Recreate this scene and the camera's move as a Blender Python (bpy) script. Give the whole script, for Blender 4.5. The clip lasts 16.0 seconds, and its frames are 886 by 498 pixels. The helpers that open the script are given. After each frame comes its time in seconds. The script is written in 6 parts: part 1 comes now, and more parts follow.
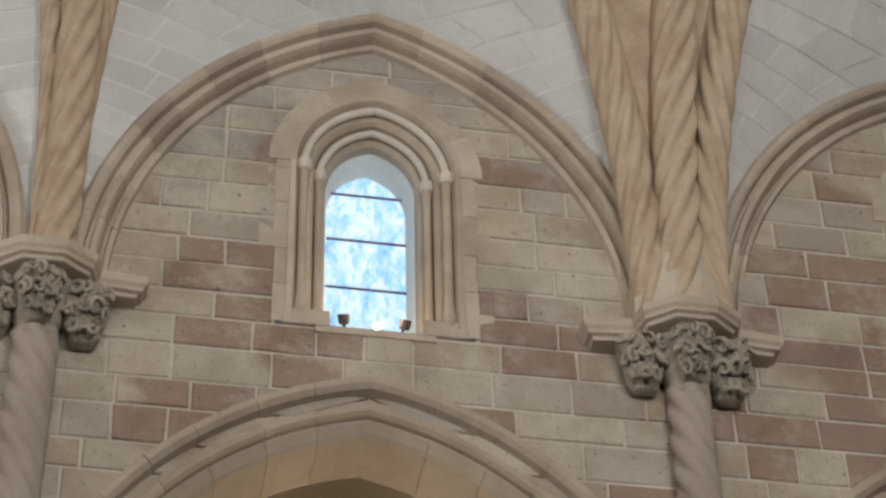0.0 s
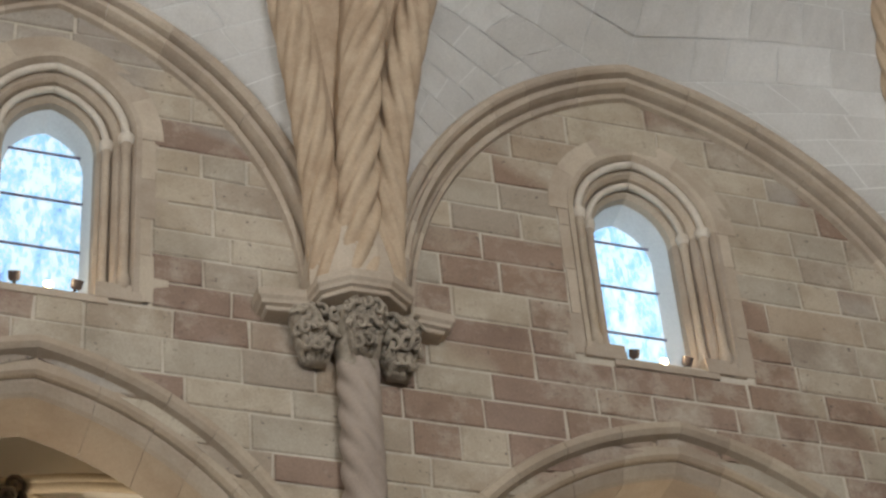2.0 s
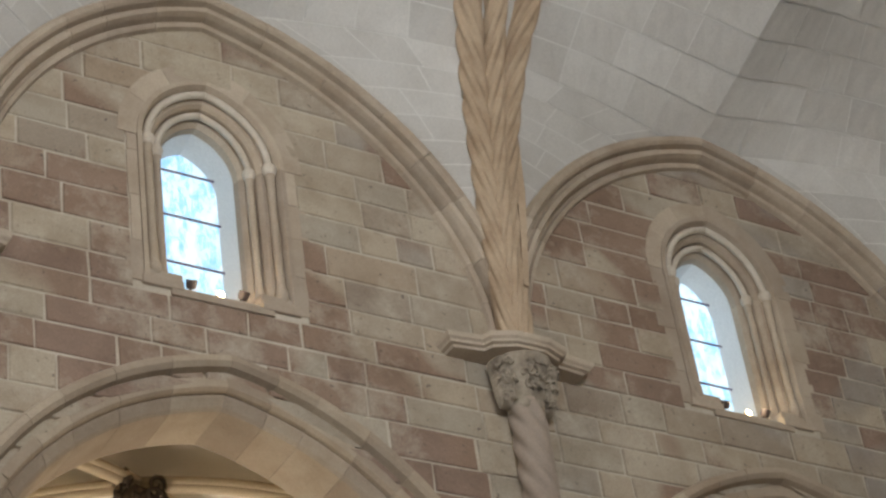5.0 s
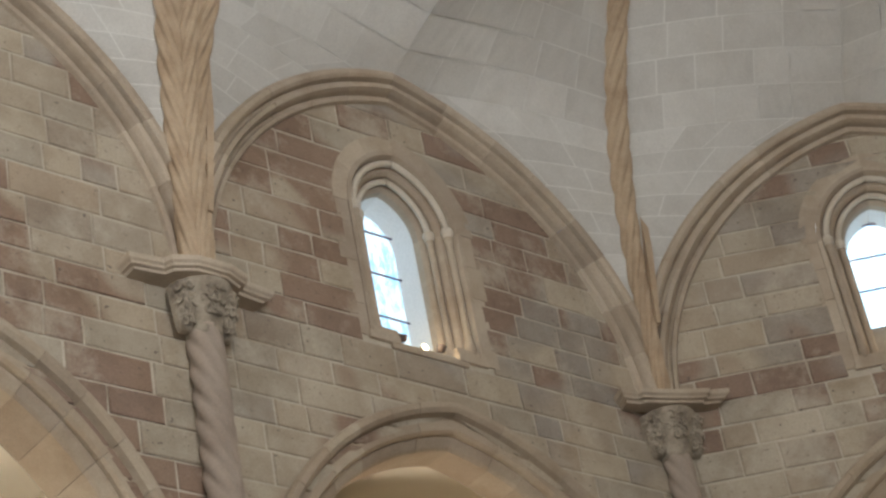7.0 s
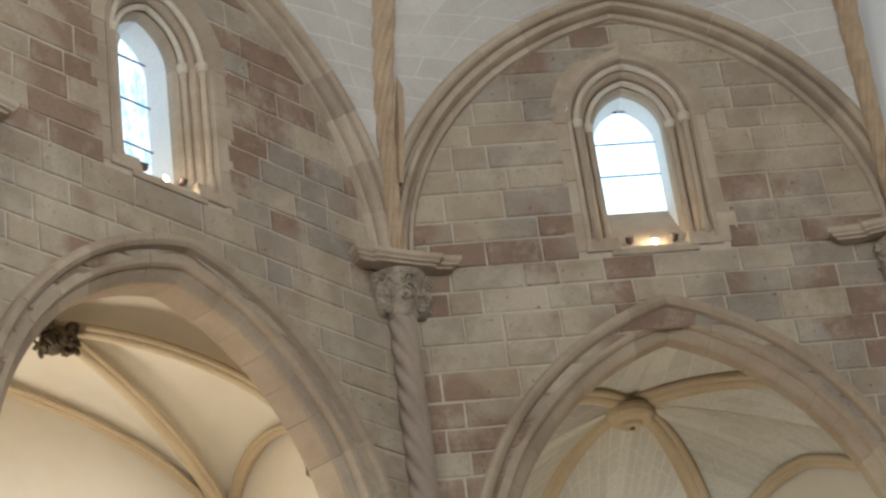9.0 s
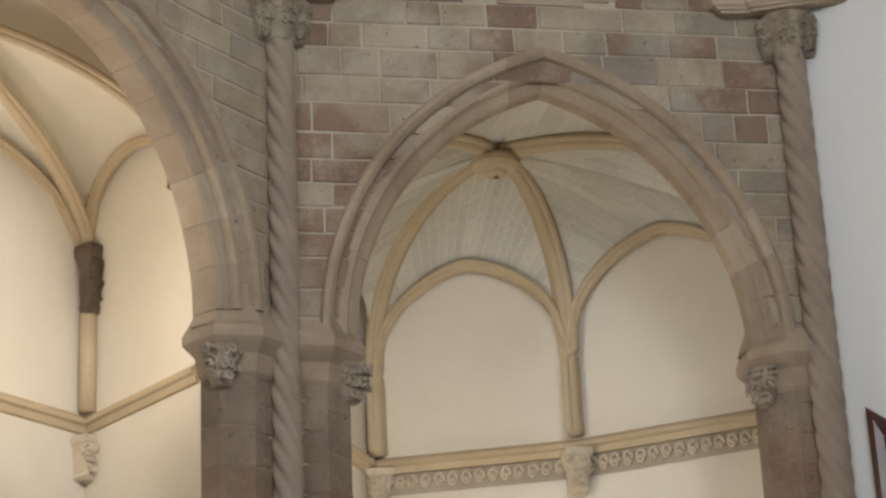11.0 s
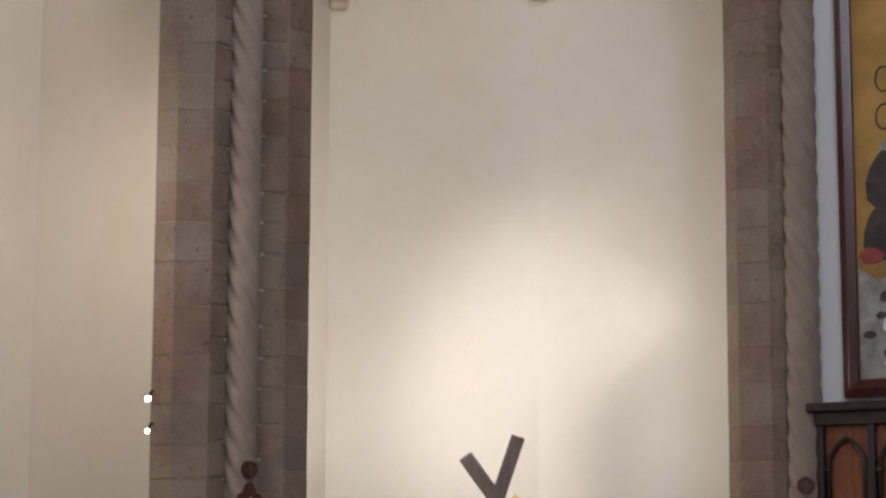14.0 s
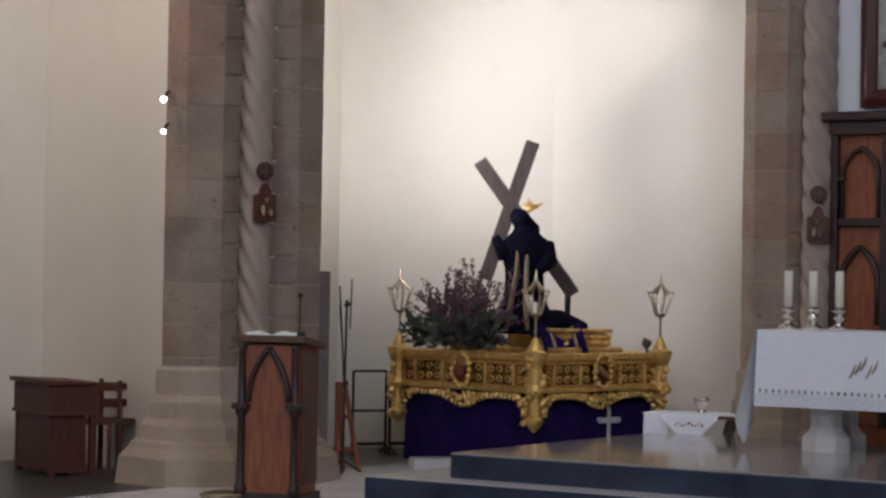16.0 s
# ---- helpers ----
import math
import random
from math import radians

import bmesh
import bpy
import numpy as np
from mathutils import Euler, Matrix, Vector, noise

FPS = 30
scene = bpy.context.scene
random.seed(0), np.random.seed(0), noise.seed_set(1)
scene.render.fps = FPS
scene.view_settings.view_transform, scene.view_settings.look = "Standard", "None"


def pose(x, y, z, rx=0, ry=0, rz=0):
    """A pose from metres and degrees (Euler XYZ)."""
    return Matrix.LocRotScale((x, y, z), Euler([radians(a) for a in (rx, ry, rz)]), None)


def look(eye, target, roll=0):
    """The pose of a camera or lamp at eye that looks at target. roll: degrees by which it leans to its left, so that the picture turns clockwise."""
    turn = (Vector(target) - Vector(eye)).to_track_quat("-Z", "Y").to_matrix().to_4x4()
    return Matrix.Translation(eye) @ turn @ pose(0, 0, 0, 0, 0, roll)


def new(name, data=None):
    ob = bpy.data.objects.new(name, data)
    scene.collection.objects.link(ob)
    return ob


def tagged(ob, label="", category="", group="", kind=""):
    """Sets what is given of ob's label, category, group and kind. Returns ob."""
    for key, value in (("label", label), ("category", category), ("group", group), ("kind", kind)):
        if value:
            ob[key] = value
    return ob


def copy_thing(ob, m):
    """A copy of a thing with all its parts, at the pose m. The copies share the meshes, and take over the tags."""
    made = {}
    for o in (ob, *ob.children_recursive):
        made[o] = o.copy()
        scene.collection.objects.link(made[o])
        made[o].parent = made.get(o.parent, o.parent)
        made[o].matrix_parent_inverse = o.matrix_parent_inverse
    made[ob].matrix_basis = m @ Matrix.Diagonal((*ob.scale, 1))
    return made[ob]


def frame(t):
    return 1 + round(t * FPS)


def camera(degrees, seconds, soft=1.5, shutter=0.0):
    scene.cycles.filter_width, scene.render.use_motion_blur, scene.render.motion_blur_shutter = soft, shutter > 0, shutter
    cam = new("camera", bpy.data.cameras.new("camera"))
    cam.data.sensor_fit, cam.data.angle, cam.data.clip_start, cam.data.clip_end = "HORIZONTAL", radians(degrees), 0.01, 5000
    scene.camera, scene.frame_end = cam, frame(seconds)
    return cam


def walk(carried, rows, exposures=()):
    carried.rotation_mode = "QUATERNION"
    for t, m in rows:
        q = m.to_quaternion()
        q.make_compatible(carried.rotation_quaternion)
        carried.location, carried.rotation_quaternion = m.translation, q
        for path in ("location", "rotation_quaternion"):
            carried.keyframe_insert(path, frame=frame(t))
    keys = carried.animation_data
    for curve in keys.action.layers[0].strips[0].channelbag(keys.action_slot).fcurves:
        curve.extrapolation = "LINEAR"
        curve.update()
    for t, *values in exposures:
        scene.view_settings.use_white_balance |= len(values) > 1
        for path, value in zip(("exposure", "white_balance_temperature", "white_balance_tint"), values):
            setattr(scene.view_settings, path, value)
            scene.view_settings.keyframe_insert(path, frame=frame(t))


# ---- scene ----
# ================= camera =================
cam = camera(22.46, 16.0, soft=2.6)
EYE = (0.0, 0.0, 1.65)
# seconds, turn to the left, tilt up, lean
VIEW = [(0.0, 0.0, 40.816, -1.398), (0.5, -2.712, 40.627, -2.342), (1.0, -5.493, 40.342, -3.308), (1.5, -8.19, 40.002, -4.289),
        (2.0, -10.748, 39.571, -5.194), (2.5, -13.174, 39.069, -5.904), (3.0, -15.584, 38.525, -6.53), (3.5, -17.864, 38.028, -6.997),
        (4.0, -20.18, 37.533, -7.589), (4.2, -20.936, 37.363, -7.747), (6.3, -31.015, 34.454, -11.06), (6.5, -31.856, 34.129, -11.185),
        (7.0, -33.869, 33.239, -11.433), (7.5, -35.747, 32.199, -11.264), (8.0, -37.531, 31.036, -10.773), (8.5, -39.175, 29.761, -9.434),
        (8.7, -39.8, 29.198, -8.787), (10.8, -43.503, 22.167, -3.072), (11.0, -43.607, 21.293, -2.738), (11.5, -43.785, 19.144, -2.125),
        (12.0, -43.968, 17.012, -1.584), (12.5, -44.168, 14.916, -1.069), (13.0, -44.326, 12.828, -0.658), (13.5, -44.408, 10.697, -0.14),
        (14.0, -44.377, 8.486, 0.232), (14.5, -44.274, 6.314, 0.682), (15.0, -44.2, 4.263, 0.856), (15.5, -44.137, 2.432, 1.022),
        (16.0, -44.056, 0.9, 1.001)]
EXPOSURES = [(0.0, -0.42, 6300, 12), (4.0, -0.34, 6300, 12), (7.0, -0.20, 6400, 12), (8.5, -0.04, 6300, 11), (11.0, -0.04, 6250, 12), (12.2, -0.02, 6300, 17), (12.8, -0.2, 6150, 18), (13.4, -0.32, 5950, 19), (14.2, -0.40, 5800, 19), (16.0, -0.26, 5520, 20)]
SIDE_WATTS, WEST_WATTS, AISLE_WATTS, CHAPEL_WATTS, SILL_WATTS = 1750, 1050, 260, 300, 5
walk(cam, [(t, pose(*EYE, 90 + tilt, 0, turn) @ pose(0, 0, 0, 0, 0, lean)) for t, turn, tilt, lean in VIEW],
     exposures=EXPOSURES)

# ================= the plan =================
# three wall planes; local x runs along the wall, local y out of the church, z up
C4, C5 = Vector((11.58, 14.26)), Vector((15.70, 11.57))


def wall_frame(corner, along):
    along = Vector(along).normalized()
    m = Matrix.Identity(4)
    m[0][0], m[1][0] = along.x, along.y
    m[0][1], m[1][1] = -along.y, along.x
    m[0][3], m[1][3] = corner.x, corner.y
    return m


A = wall_frame(C4, (0.9824, 0.1867))
B = wall_frame(C4, C5 - C4)
C = wall_frame(C5, (0.2215, -0.975))
LEN_B = (C5 - C4).length


def at(m, x, y, z=0.0):
    return m @ Vector((x, y, z))


# ================= light =================
world = bpy.data.worlds.new("sky")
scene.world = world
world.use_nodes = True
wn = world.node_tree.nodes
sky = wn.new("ShaderNodeTexSky")
sky.sky_type, sky.sun_disc = "NISHITA", False
sky.sun_elevation, sky.sun_rotation = radians(40), radians(150)
world.node_tree.links.new(sky.outputs[0], wn["Background"].inputs[0])
wn["Background"].inputs[1].default_value = 0.12


def area_lamp(name, m, width, height, watts, colour):
    data = bpy.data.lights.new(name, "AREA")
    data.shape, data.size, data.size_y, data.energy, data.color = "RECTANGLE", width, height, watts, colour
    ob = new(name, data)
    ob.matrix_world = m
    return ob


def spot_lamp(name, eye, target, watts, colour, degrees=90, blend=0.8, size=0.06):
    data = bpy.data.lights.new(name, "SPOT")
    data.energy, data.color, data.spot_size, data.spot_blend, data.shadow_soft_size = watts, colour, radians(degrees), blend, size
    ob = new(name, data)
    ob.matrix_world = look(eye, target)
    return ob


DAY = (0.93, 0.97, 1.0)
WARM = (1.0, 0.86, 0.67)
# added daylight fill from unseen south and west sides; no windows are built there
for s, watts in ((-15.5, 0.25), (-9.5, 0.55), (-3.5, 1.4), (1.5, 1.45)):
    area_lamp("window_light", look(at(A, s, -13.7, 11.0), at(A, s, 0, 12.5)), 2.6, 4.5, SIDE_WATTS * watts, DAY)
area_lamp("window_light", look(at(A, -29.5, -6.5, 9.0), at(A, 0, -6.5, 8.0)), 4.5, 7.0, WEST_WATTS, DAY)
# unseen fill spots behind the arches, added to brighten the aisle
for s in (-12.3, -7.7, -3.2, -1.7):
    spot_lamp("aisle_flood", at(A, s, 2.2 if s < -2 else 1.2, 8.0), at(A, s, 1.2, 10.9) if s < -2 else at(A, -0.2, 2.2, 9.0), AISLE_WATTS * (0.85 if s < -2 else 0.42), WARM, 170, 1.0, 0.2)
spot_lamp("aisle_flood", at(A, -2.6, 1.1, 5.6), at(A, 0.1, 1.9, 2.7), AISLE_WATTS * 0.85, (1.0, 0.82, 0.61), 150, 1.0, 0.2)
COOLWARM = (1.0, 0.925, 0.78)
SILL_SPOTS = [(A, -12.27, 11.27), (A, -7.68, 11.38), (A, -2.74, 11.38), (B, 2.52, 11.45)]
for m, s, z in SILL_SPOTS:
    lamp = bpy.data.lights.new("sill_light", "POINT")
    lamp.energy, lamp.color, lamp.shadow_soft_size = SILL_WATTS, (1.0, 0.80, 0.50), 0.05
    new("sill_light", lamp).location = at(m, s + 0.02, 0.03, z + 0.13)
# two unseen fill spots, added to brighten the chapel's vault and back wall
spot_lamp("chapel_flood", at(B, 0.85, 0.9, 7.3), at(B, 3.3, 2.8, 9.4), CHAPEL_WATTS * 0.4, WARM, 165, 1.0, 0.2)
spot_lamp("chapel_flood", at(B, 0.80, 1.0, 2.2), at(B, 2.6, 3.4, 5.5), CHAPEL_WATTS * 1.0, COOLWARM, 150, 1.0, 0.4)
spot_lamp("wall_flood", at(B, 0.52, 2.0, 3.45), at(B, 4.9, 2.3, 3.3), CHAPEL_WATTS * 0.75, COOLWARM, 108, 1.0, 0.10)
spot_lamp("beam_flood", at(B, 0.98, 0.85, 6.2), at(B, 3.75, 3.0, 3.5), CHAPEL_WATTS * 0.44, COOLWARM, 66, 0.9, 0.10)
# unseen fill from the right, added to brighten the chapel's left wall
spot_lamp("wall_flood", at(B, 5.15, 1.50, 4.2), at(B, 0.9, 3.45, 4.4), CHAPEL_WATTS * 0.9, COOLWARM, 70, 1.0, 0.10)


# ================= materials =================
def node_material(name):
    m = bpy.data.materials.new(name)
    m.use_nodes = True
    t = m.node_tree
    return m, t, t.nodes["Principled BSDF"], t.links


def add_noise(t, scale, detail=4.0, rough=0.6, vector=None):
    n = t.nodes.new("ShaderNodeTexNoise")
    n.inputs["Scale"].default_value, n.inputs["Detail"].default_value, n.inputs["Roughness"].default_value = scale, detail, rough
    if vector is None:
        c = t.nodes.new("ShaderNodeTexCoord")
        vector = c.outputs["Object"]
    t.links.new(vector, n.inputs["Vector"])
    return n


def add_ramp(t, fac, stops):
    r = t.nodes.new("ShaderNodeValToRGB")
    while len(r.color_ramp.elements) < len(stops):
        r.color_ramp.elements.new(0.5)
    for e, (p, c) in zip(r.color_ramp.elements, stops):
        e.position, e.color = p, (*c, 1)
    t.links.new(fac, r.inputs[0])
    return r


def add_mix(t, fac, a, b, mode="MIX"):
    n = t.nodes.new("ShaderNodeMix")
    n.data_type, n.blend_type = "RGBA", mode
    for socket, v in ((n.inputs[0], fac), (n.inputs[6], a), (n.inputs[7], b)):
        if isinstance(v, (int, float)):
            socket.default_value = v
        elif isinstance(v, tuple):
            socket.default_value = (*v, 1)
        else:
            t.links.new(v, socket)
    return n.outputs[2]


def add_bump(t, bsdf, height, strength, distance):
    b = t.nodes.new("ShaderNodeBump")
    b.inputs["Strength"].default_value, b.inputs["Distance"].default_value = strength, distance
    t.links.new(height, b.inputs["Height"])
    t.links.new(b.outputs[0], bsdf.inputs["Normal"])


def stone_like(name, stops, rough=0.85, stain=(0.6, 0.55, 0.5), stain_amount=0.35, grain=60.0, bump=0.5, by="object", blot=1.6, fleck=0.12, lime=None, zones=()):
    """Stone or plaster: a base tone per piece, blotches, fine grain and pits."""
    m, t, bsdf, links = node_material(name)
    if by == "object":
        pick = t.nodes.new("ShaderNodeObjectInfo").outputs["Random"]
    elif by == "island":
        pick = t.nodes.new("ShaderNodeNewGeometry").outputs["Random Per Island"]
    else:
        pick = add_noise(t, 0.5, 2).outputs[0]
    base = add_ramp(t, pick, stops).outputs[0]
    # stretches of wall rebuilt in another stone
    for scale, shift, lo, hi, amount, tone in zones:
        c = t.nodes.new("ShaderNodeTexCoord")
        mp = t.nodes.new("ShaderNodeMapping")
        mp.inputs["Location"].default_value = shift
        links.new(c.outputs["Object"], mp.inputs[0])
        zone = add_noise(t, scale, 2, 0.4, mp.outputs[0])
        vote = t.nodes.new("ShaderNodeMath")
        vote.operation = "MULTIPLY_ADD"
        links.new(pick, vote.inputs[0])
        vote.inputs[1].default_value = 0.26
        links.new(zone.outputs[0], vote.inputs[2])
        base = add_mix(t, add_ramp(t, vote.outputs[0], [(lo, (0, 0, 0)), (hi, (amount,) * 3)]).outputs[0], base, tone)
    blotch = add_noise(t, blot, 5, 0.65)
    k = add_ramp(t, blotch.outputs[0], [(0.42, (0, 0, 0)), (0.72, (stain_amount,) * 3)]).outputs[0]
    base = add_mix(t, k, base, add_mix(t, 1.0, base, stain, "MULTIPLY"))
    if lime:
        # old limewash and smeared mortar left on the stones, and small dark pits
        film = add_noise(t, 1.15, 7, 0.72)
        base = add_mix(t, add_ramp(t, film.outputs[0], [(0.50, (0, 0, 0)), (0.64, (0.65,) * 3)]).outputs[0], base, lime)
        pits = add_noise(t, 17.0, 3, 0.6)
        base = add_mix(t, add_ramp(t, pits.outputs[0], [(0.29, (0.8,) * 3), (0.37, (0, 0, 0))]).outputs[0], base, (0.10, 0.075, 0.06))
    fine = add_noise(t, grain, 3, 0.7)
    f = add_ramp(t, fine.outputs[0], [(0.3, (1 - fleck,) * 3), (0.7, (1 + fleck * 0.6,) * 3)]).outputs[0]
    base = add_mix(t, 1.0, base, f, "MULTIPLY")
    links.new(base, bsdf.inputs["Base Color"])
    bsdf.inputs["Roughness"].default_value = rough
    mid = add_noise(t, grain * 0.18, 5, 0.7)
    h = t.nodes.new("ShaderNodeMath")
    h.operation = "ADD"
    links.new(fine.outputs[0], h.inputs[0])
    links.new(mid.outputs[0], h.inputs[1])
    add_bump(t, bsdf, h.outputs[0], bump, 0.006)
    return m


def plain(name, colour, rough=0.5, metal=0.0, vary=0.12, scale=8.0, bump=0.15):
    m, t, bsdf, links = node_material(name)
    n = add_noise(t, scale, 4)
    lo, hi = tuple(c * (1 - vary) for c in colour), tuple(min(1, c * (1 + vary)) for c in colour)
    links.new(add_ramp(t, n.outputs[0], [(0.3, lo), (0.7, hi)]).outputs[0], bsdf.inputs["Base Color"])
    bsdf.inputs["Roughness"].default_value, bsdf.inputs["Metallic"].default_value = rough, metal
    if bump:
        add_bump(t, bsdf, add_noise(t, scale * 6, 3).outputs[0], bump, 0.004)
    return m


def wooden(name, dark, light, rough=0.45, scale=(9, 9, 1.2)):
    m, t, bsdf, links = node_material(name)
    c = t.nodes.new("ShaderNodeTexCoord")
    mp = t.nodes.new("ShaderNodeMapping")
    mp.inputs["Scale"].default_value = scale
    links.new(c.outputs["Object"], mp.inputs[0])
    n = add_noise(t, 3.0, 8, 0.65, mp.outputs[0])
    links.new(add_ramp(t, n.outputs[0], [(0.3, dark), (0.7, light)]).outputs[0], bsdf.inputs["Base Color"])
    bsdf.inputs["Roughness"].default_value = rough
    add_bump(t, bsdf, n.outputs[0], 0.25, 0.003)
    return m


def glowing(name, colour, strength):
    m, t, bsdf, links = node_material(name)
    bsdf.inputs["Base Color"].default_value = (*colour, 1)
    bsdf.inputs["Emission Color"].default_value = (*colour, 1)
    bsdf.inputs["Emission Strength"].default_value = strength
    return m


ASHLAR = stone_like("ashlar", [(0.0, (0.36, 0.285, 0.205)), (0.1, (0.45, 0.375, 0.275)), (0.22, (0.37, 0.315, 0.24)), (0.34, (0.43, 0.35, 0.25)), (0.46, (0.33, 0.265, 0.20)), (0.58, (0.46, 0.385, 0.28)),
                               (0.68, (0.385, 0.295, 0.205)), (0.8, (0.43, 0.36, 0.27)), (0.9, (0.35, 0.30, 0.24)), (1.0, (0.42, 0.33, 0.23))],
                    stain=(0.55, 0.48, 0.42), stain_amount=0.7, fleck=0.16, lime=(0.50, 0.43, 0.33),
                    zones=((0.36, (6.0, 9.0, 21.0), 0.68, 0.72, 0.7, (0.30, 0.262, 0.225)), (0.5, (11.3, 4.0, 1.9), 0.665, 0.695, 0.8, (0.245, 0.150, 0.100))))
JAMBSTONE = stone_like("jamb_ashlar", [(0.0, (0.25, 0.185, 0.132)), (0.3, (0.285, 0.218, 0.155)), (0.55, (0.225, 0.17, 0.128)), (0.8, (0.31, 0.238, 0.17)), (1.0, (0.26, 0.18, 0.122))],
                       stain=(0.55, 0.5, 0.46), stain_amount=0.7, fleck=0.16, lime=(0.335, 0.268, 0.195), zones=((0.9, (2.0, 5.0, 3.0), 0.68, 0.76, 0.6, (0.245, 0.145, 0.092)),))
MORTAR = stone_like("mortar", [(0.0, (0.46, 0.395, 0.305)), (1.0, (0.58, 0.51, 0.405))], by="noise", stain=(0.62, 0.56, 0.5), stain_amount=0.8)
PALESTONE = stone_like("pale_stone", [(0.0, (0.56, 0.49, 0.39)), (1.0, (0.64, 0.57, 0.47))], by="noise", stain=(0.7, 0.6, 0.48), stain_amount=0.5, blot=5.0)
DRESSED = stone_like("dressed_stone", [(0.0, (0.46, 0.375, 0.28)), (0.3, (0.38, 0.305, 0.23)), (0.5, (0.43, 0.345, 0.255)), (0.75, (0.52, 0.43, 0.325)), (1.0, (0.41, 0.33, 0.24))], stain=(0.6, 0.52, 0.45), stain_amount=0.55, by="object", blot=2.2)
ARCHSTONE = stone_like("arch_stone", [(0.0, (0.40, 0.315, 0.225)), (0.3, (0.35, 0.275, 0.20)), (0.55, (0.39, 0.305, 0.215)), (0.8, (0.45, 0.365, 0.265)), (1.0, (0.36, 0.275, 0.195))], stain=(0.6, 0.52, 0.45), stain_amount=0.55, blot=2.2)
RIBSTONE = stone_like("rib_stone", [(0.0, (0.44, 0.322, 0.207)), (1.0, (0.52, 0.397, 0.270))], stain=(0.55, 0.44, 0.35), stain_amount=0.6, by="noise", blot=3.2)
COLUMN = stone_like("column_stone", [(0.0, (0.31, 0.243, 0.188)), (1.0, (0.38, 0.305, 0.24))], stain=(0.6, 0.52, 0.48), stain_amount=0.5, by="noise")
CARVED = stone_like("carved_stone", [(0.0, (0.34, 0.28, 0.205)), (1.0, (0.42, 0.35, 0.265))], stain=(0.33, 0.30, 0.28), stain_amount=0.9, by="noise", grain=40, blot=6)
WEB = stone_like("vault_ashlar", [(0.0, (0.54, 0.51, 0.46)), (0.5, (0.60, 0.57, 0.515)), (1.0, (0.65, 0.62, 0.565))], by="island", stain=(0.80, 0.78, 0.76), stain_amount=0.6, blot=2.4)
WEBJOINT = stone_like("vault_joint", [(0.0, (0.66, 0.635, 0.58)), (1.0, (0.71, 0.685, 0.63))], by="noise", stain_amount=0.1)
PLASTER = stone_like("plaster", [(0.0, (0.70, 0.65, 0.55)), (1.0, (0.77, 0.72, 0.62))], by="noise", stain=(0.84, 0.80, 0.73), stain_amount=0.65, grain=25, bump=0.05, blot=0.5, fleck=0.012)
WHITEWALL = stone_like("white_wall", [(0.0, (0.74, 0.74, 0.73)), (1.0, (0.78, 0.78, 0.77))], by="noise", stain=(0.93, 0.92, 0.92), stain_amount=0.3, grain=25, bump=0.04, blot=0.6, fleck=0.012)
REVEAL = stone_like("limewash", [(0.0, (0.78, 0.78, 0.76)), (1.0, (0.82, 0.82, 0.80))], by="noise", stain_amount=0.1, bump=0.15)
CREAMRIB = stone_like("cream_stone", [(0.0, (0.49, 0.395, 0.26)), (1.0, (0.57, 0.47, 0.32))], by="noise", stain=(0.7, 0.6, 0.48), stain_amount=0.35)
IRON = plain("dark_iron", (0.03, 0.028, 0.026), 0.5, 0.6)
LEAD = plain("lead", (0.16, 0.13, 0.19), 0.6, 0.3)
JAMBCARVE = stone_like("carved_jamb_stone", [(0.0, (0.42, 0.345, 0.265)), (1.0, (0.49, 0.41, 0.32))], stain=(0.45, 0.4, 0.36), stain_amount=0.7, by="noise", grain=40, blot=6)


# ================= mesh helpers =================
def put(name, verts, faces, material, parent=None, label="", smooth=False):
    me = bpy.data.meshes.new(name)
    me.from_pydata([tuple(v) for v in verts], [], faces)
    me.materials.append(material)
    if smooth:
        me.polygons.foreach_set("use_smooth", [True] * len(me.polygons))
    me.update()
    ob = new(name, me)
    if parent is not None:
        ob.parent = parent
    if label:
        ob["label"] = label
    return ob


def part(name, bm, material, parent, label="", smooth=False):
    bmesh.ops.recalc_face_normals(bm, faces=bm.faces)
    me = bpy.data.meshes.new(name)
    bm.to_mesh(me)
    bm.free()
    me.materials.append(material)
    if smooth:
        me.polygons.foreach_set("use_smooth", [True] * len(me.polygons))
    ob = new(name, me)
    if parent is not None:
        ob.parent = parent
    if label:
        ob["label"] = label
    return ob


def thing(name, m, label, category, group="", kind=""):
    ob = new(name)
    ob.matrix_world = m
    return tagged(ob, label, category, group, kind)


def bm_box(bm, x0, x1, y0, y1, z0, z1, bevel=0.0):
    v = [bm.verts.new(p) for p in ((x0, y0, z0), (x1, y0, z0), (x1, y1, z0), (x0, y1, z0), (x0, y0, z1), (x1, y0, z1), (x1, y1, z1), (x0, y1, z1))]
    fs = [bm.faces.new([v[i] for i in q]) for q in ((3, 2, 1, 0), (4, 5, 6, 7), (0, 1, 5, 4), (1, 2, 6, 5), (2, 3, 7, 6), (3, 0, 4, 7))]
    if bevel:
        es = list({e for f in fs for e in f.edges})
        bmesh.ops.bevel(bm, geom=es, offset=bevel, segments=2, affect="EDGES", profile=0.5)
    return v


def box(name, dims, material, parent, label="", bevel=0.006):
    bm = bmesh.new()
    bm_box(bm, *dims, bevel=bevel)
    return part(name, bm, material, parent, label)


def bm_lathe(bm, profile, n=16, centre=(0, 0)):
    rings = [[bm.verts.new((centre[0] + r * math.cos(a), centre[1] + r * math.sin(a), z)) for a in [2 * math.pi * i / n for i in range(n)]] for r, z in profile]
    for lo, hi in zip(rings, rings[1:]):
        for i in range(n):
            bm.faces.new((lo[i], lo[(i + 1) % n], hi[(i + 1) % n], hi[i]))
    bm.faces.new(rings[0][::-1])
    bm.faces.new(rings[-1])


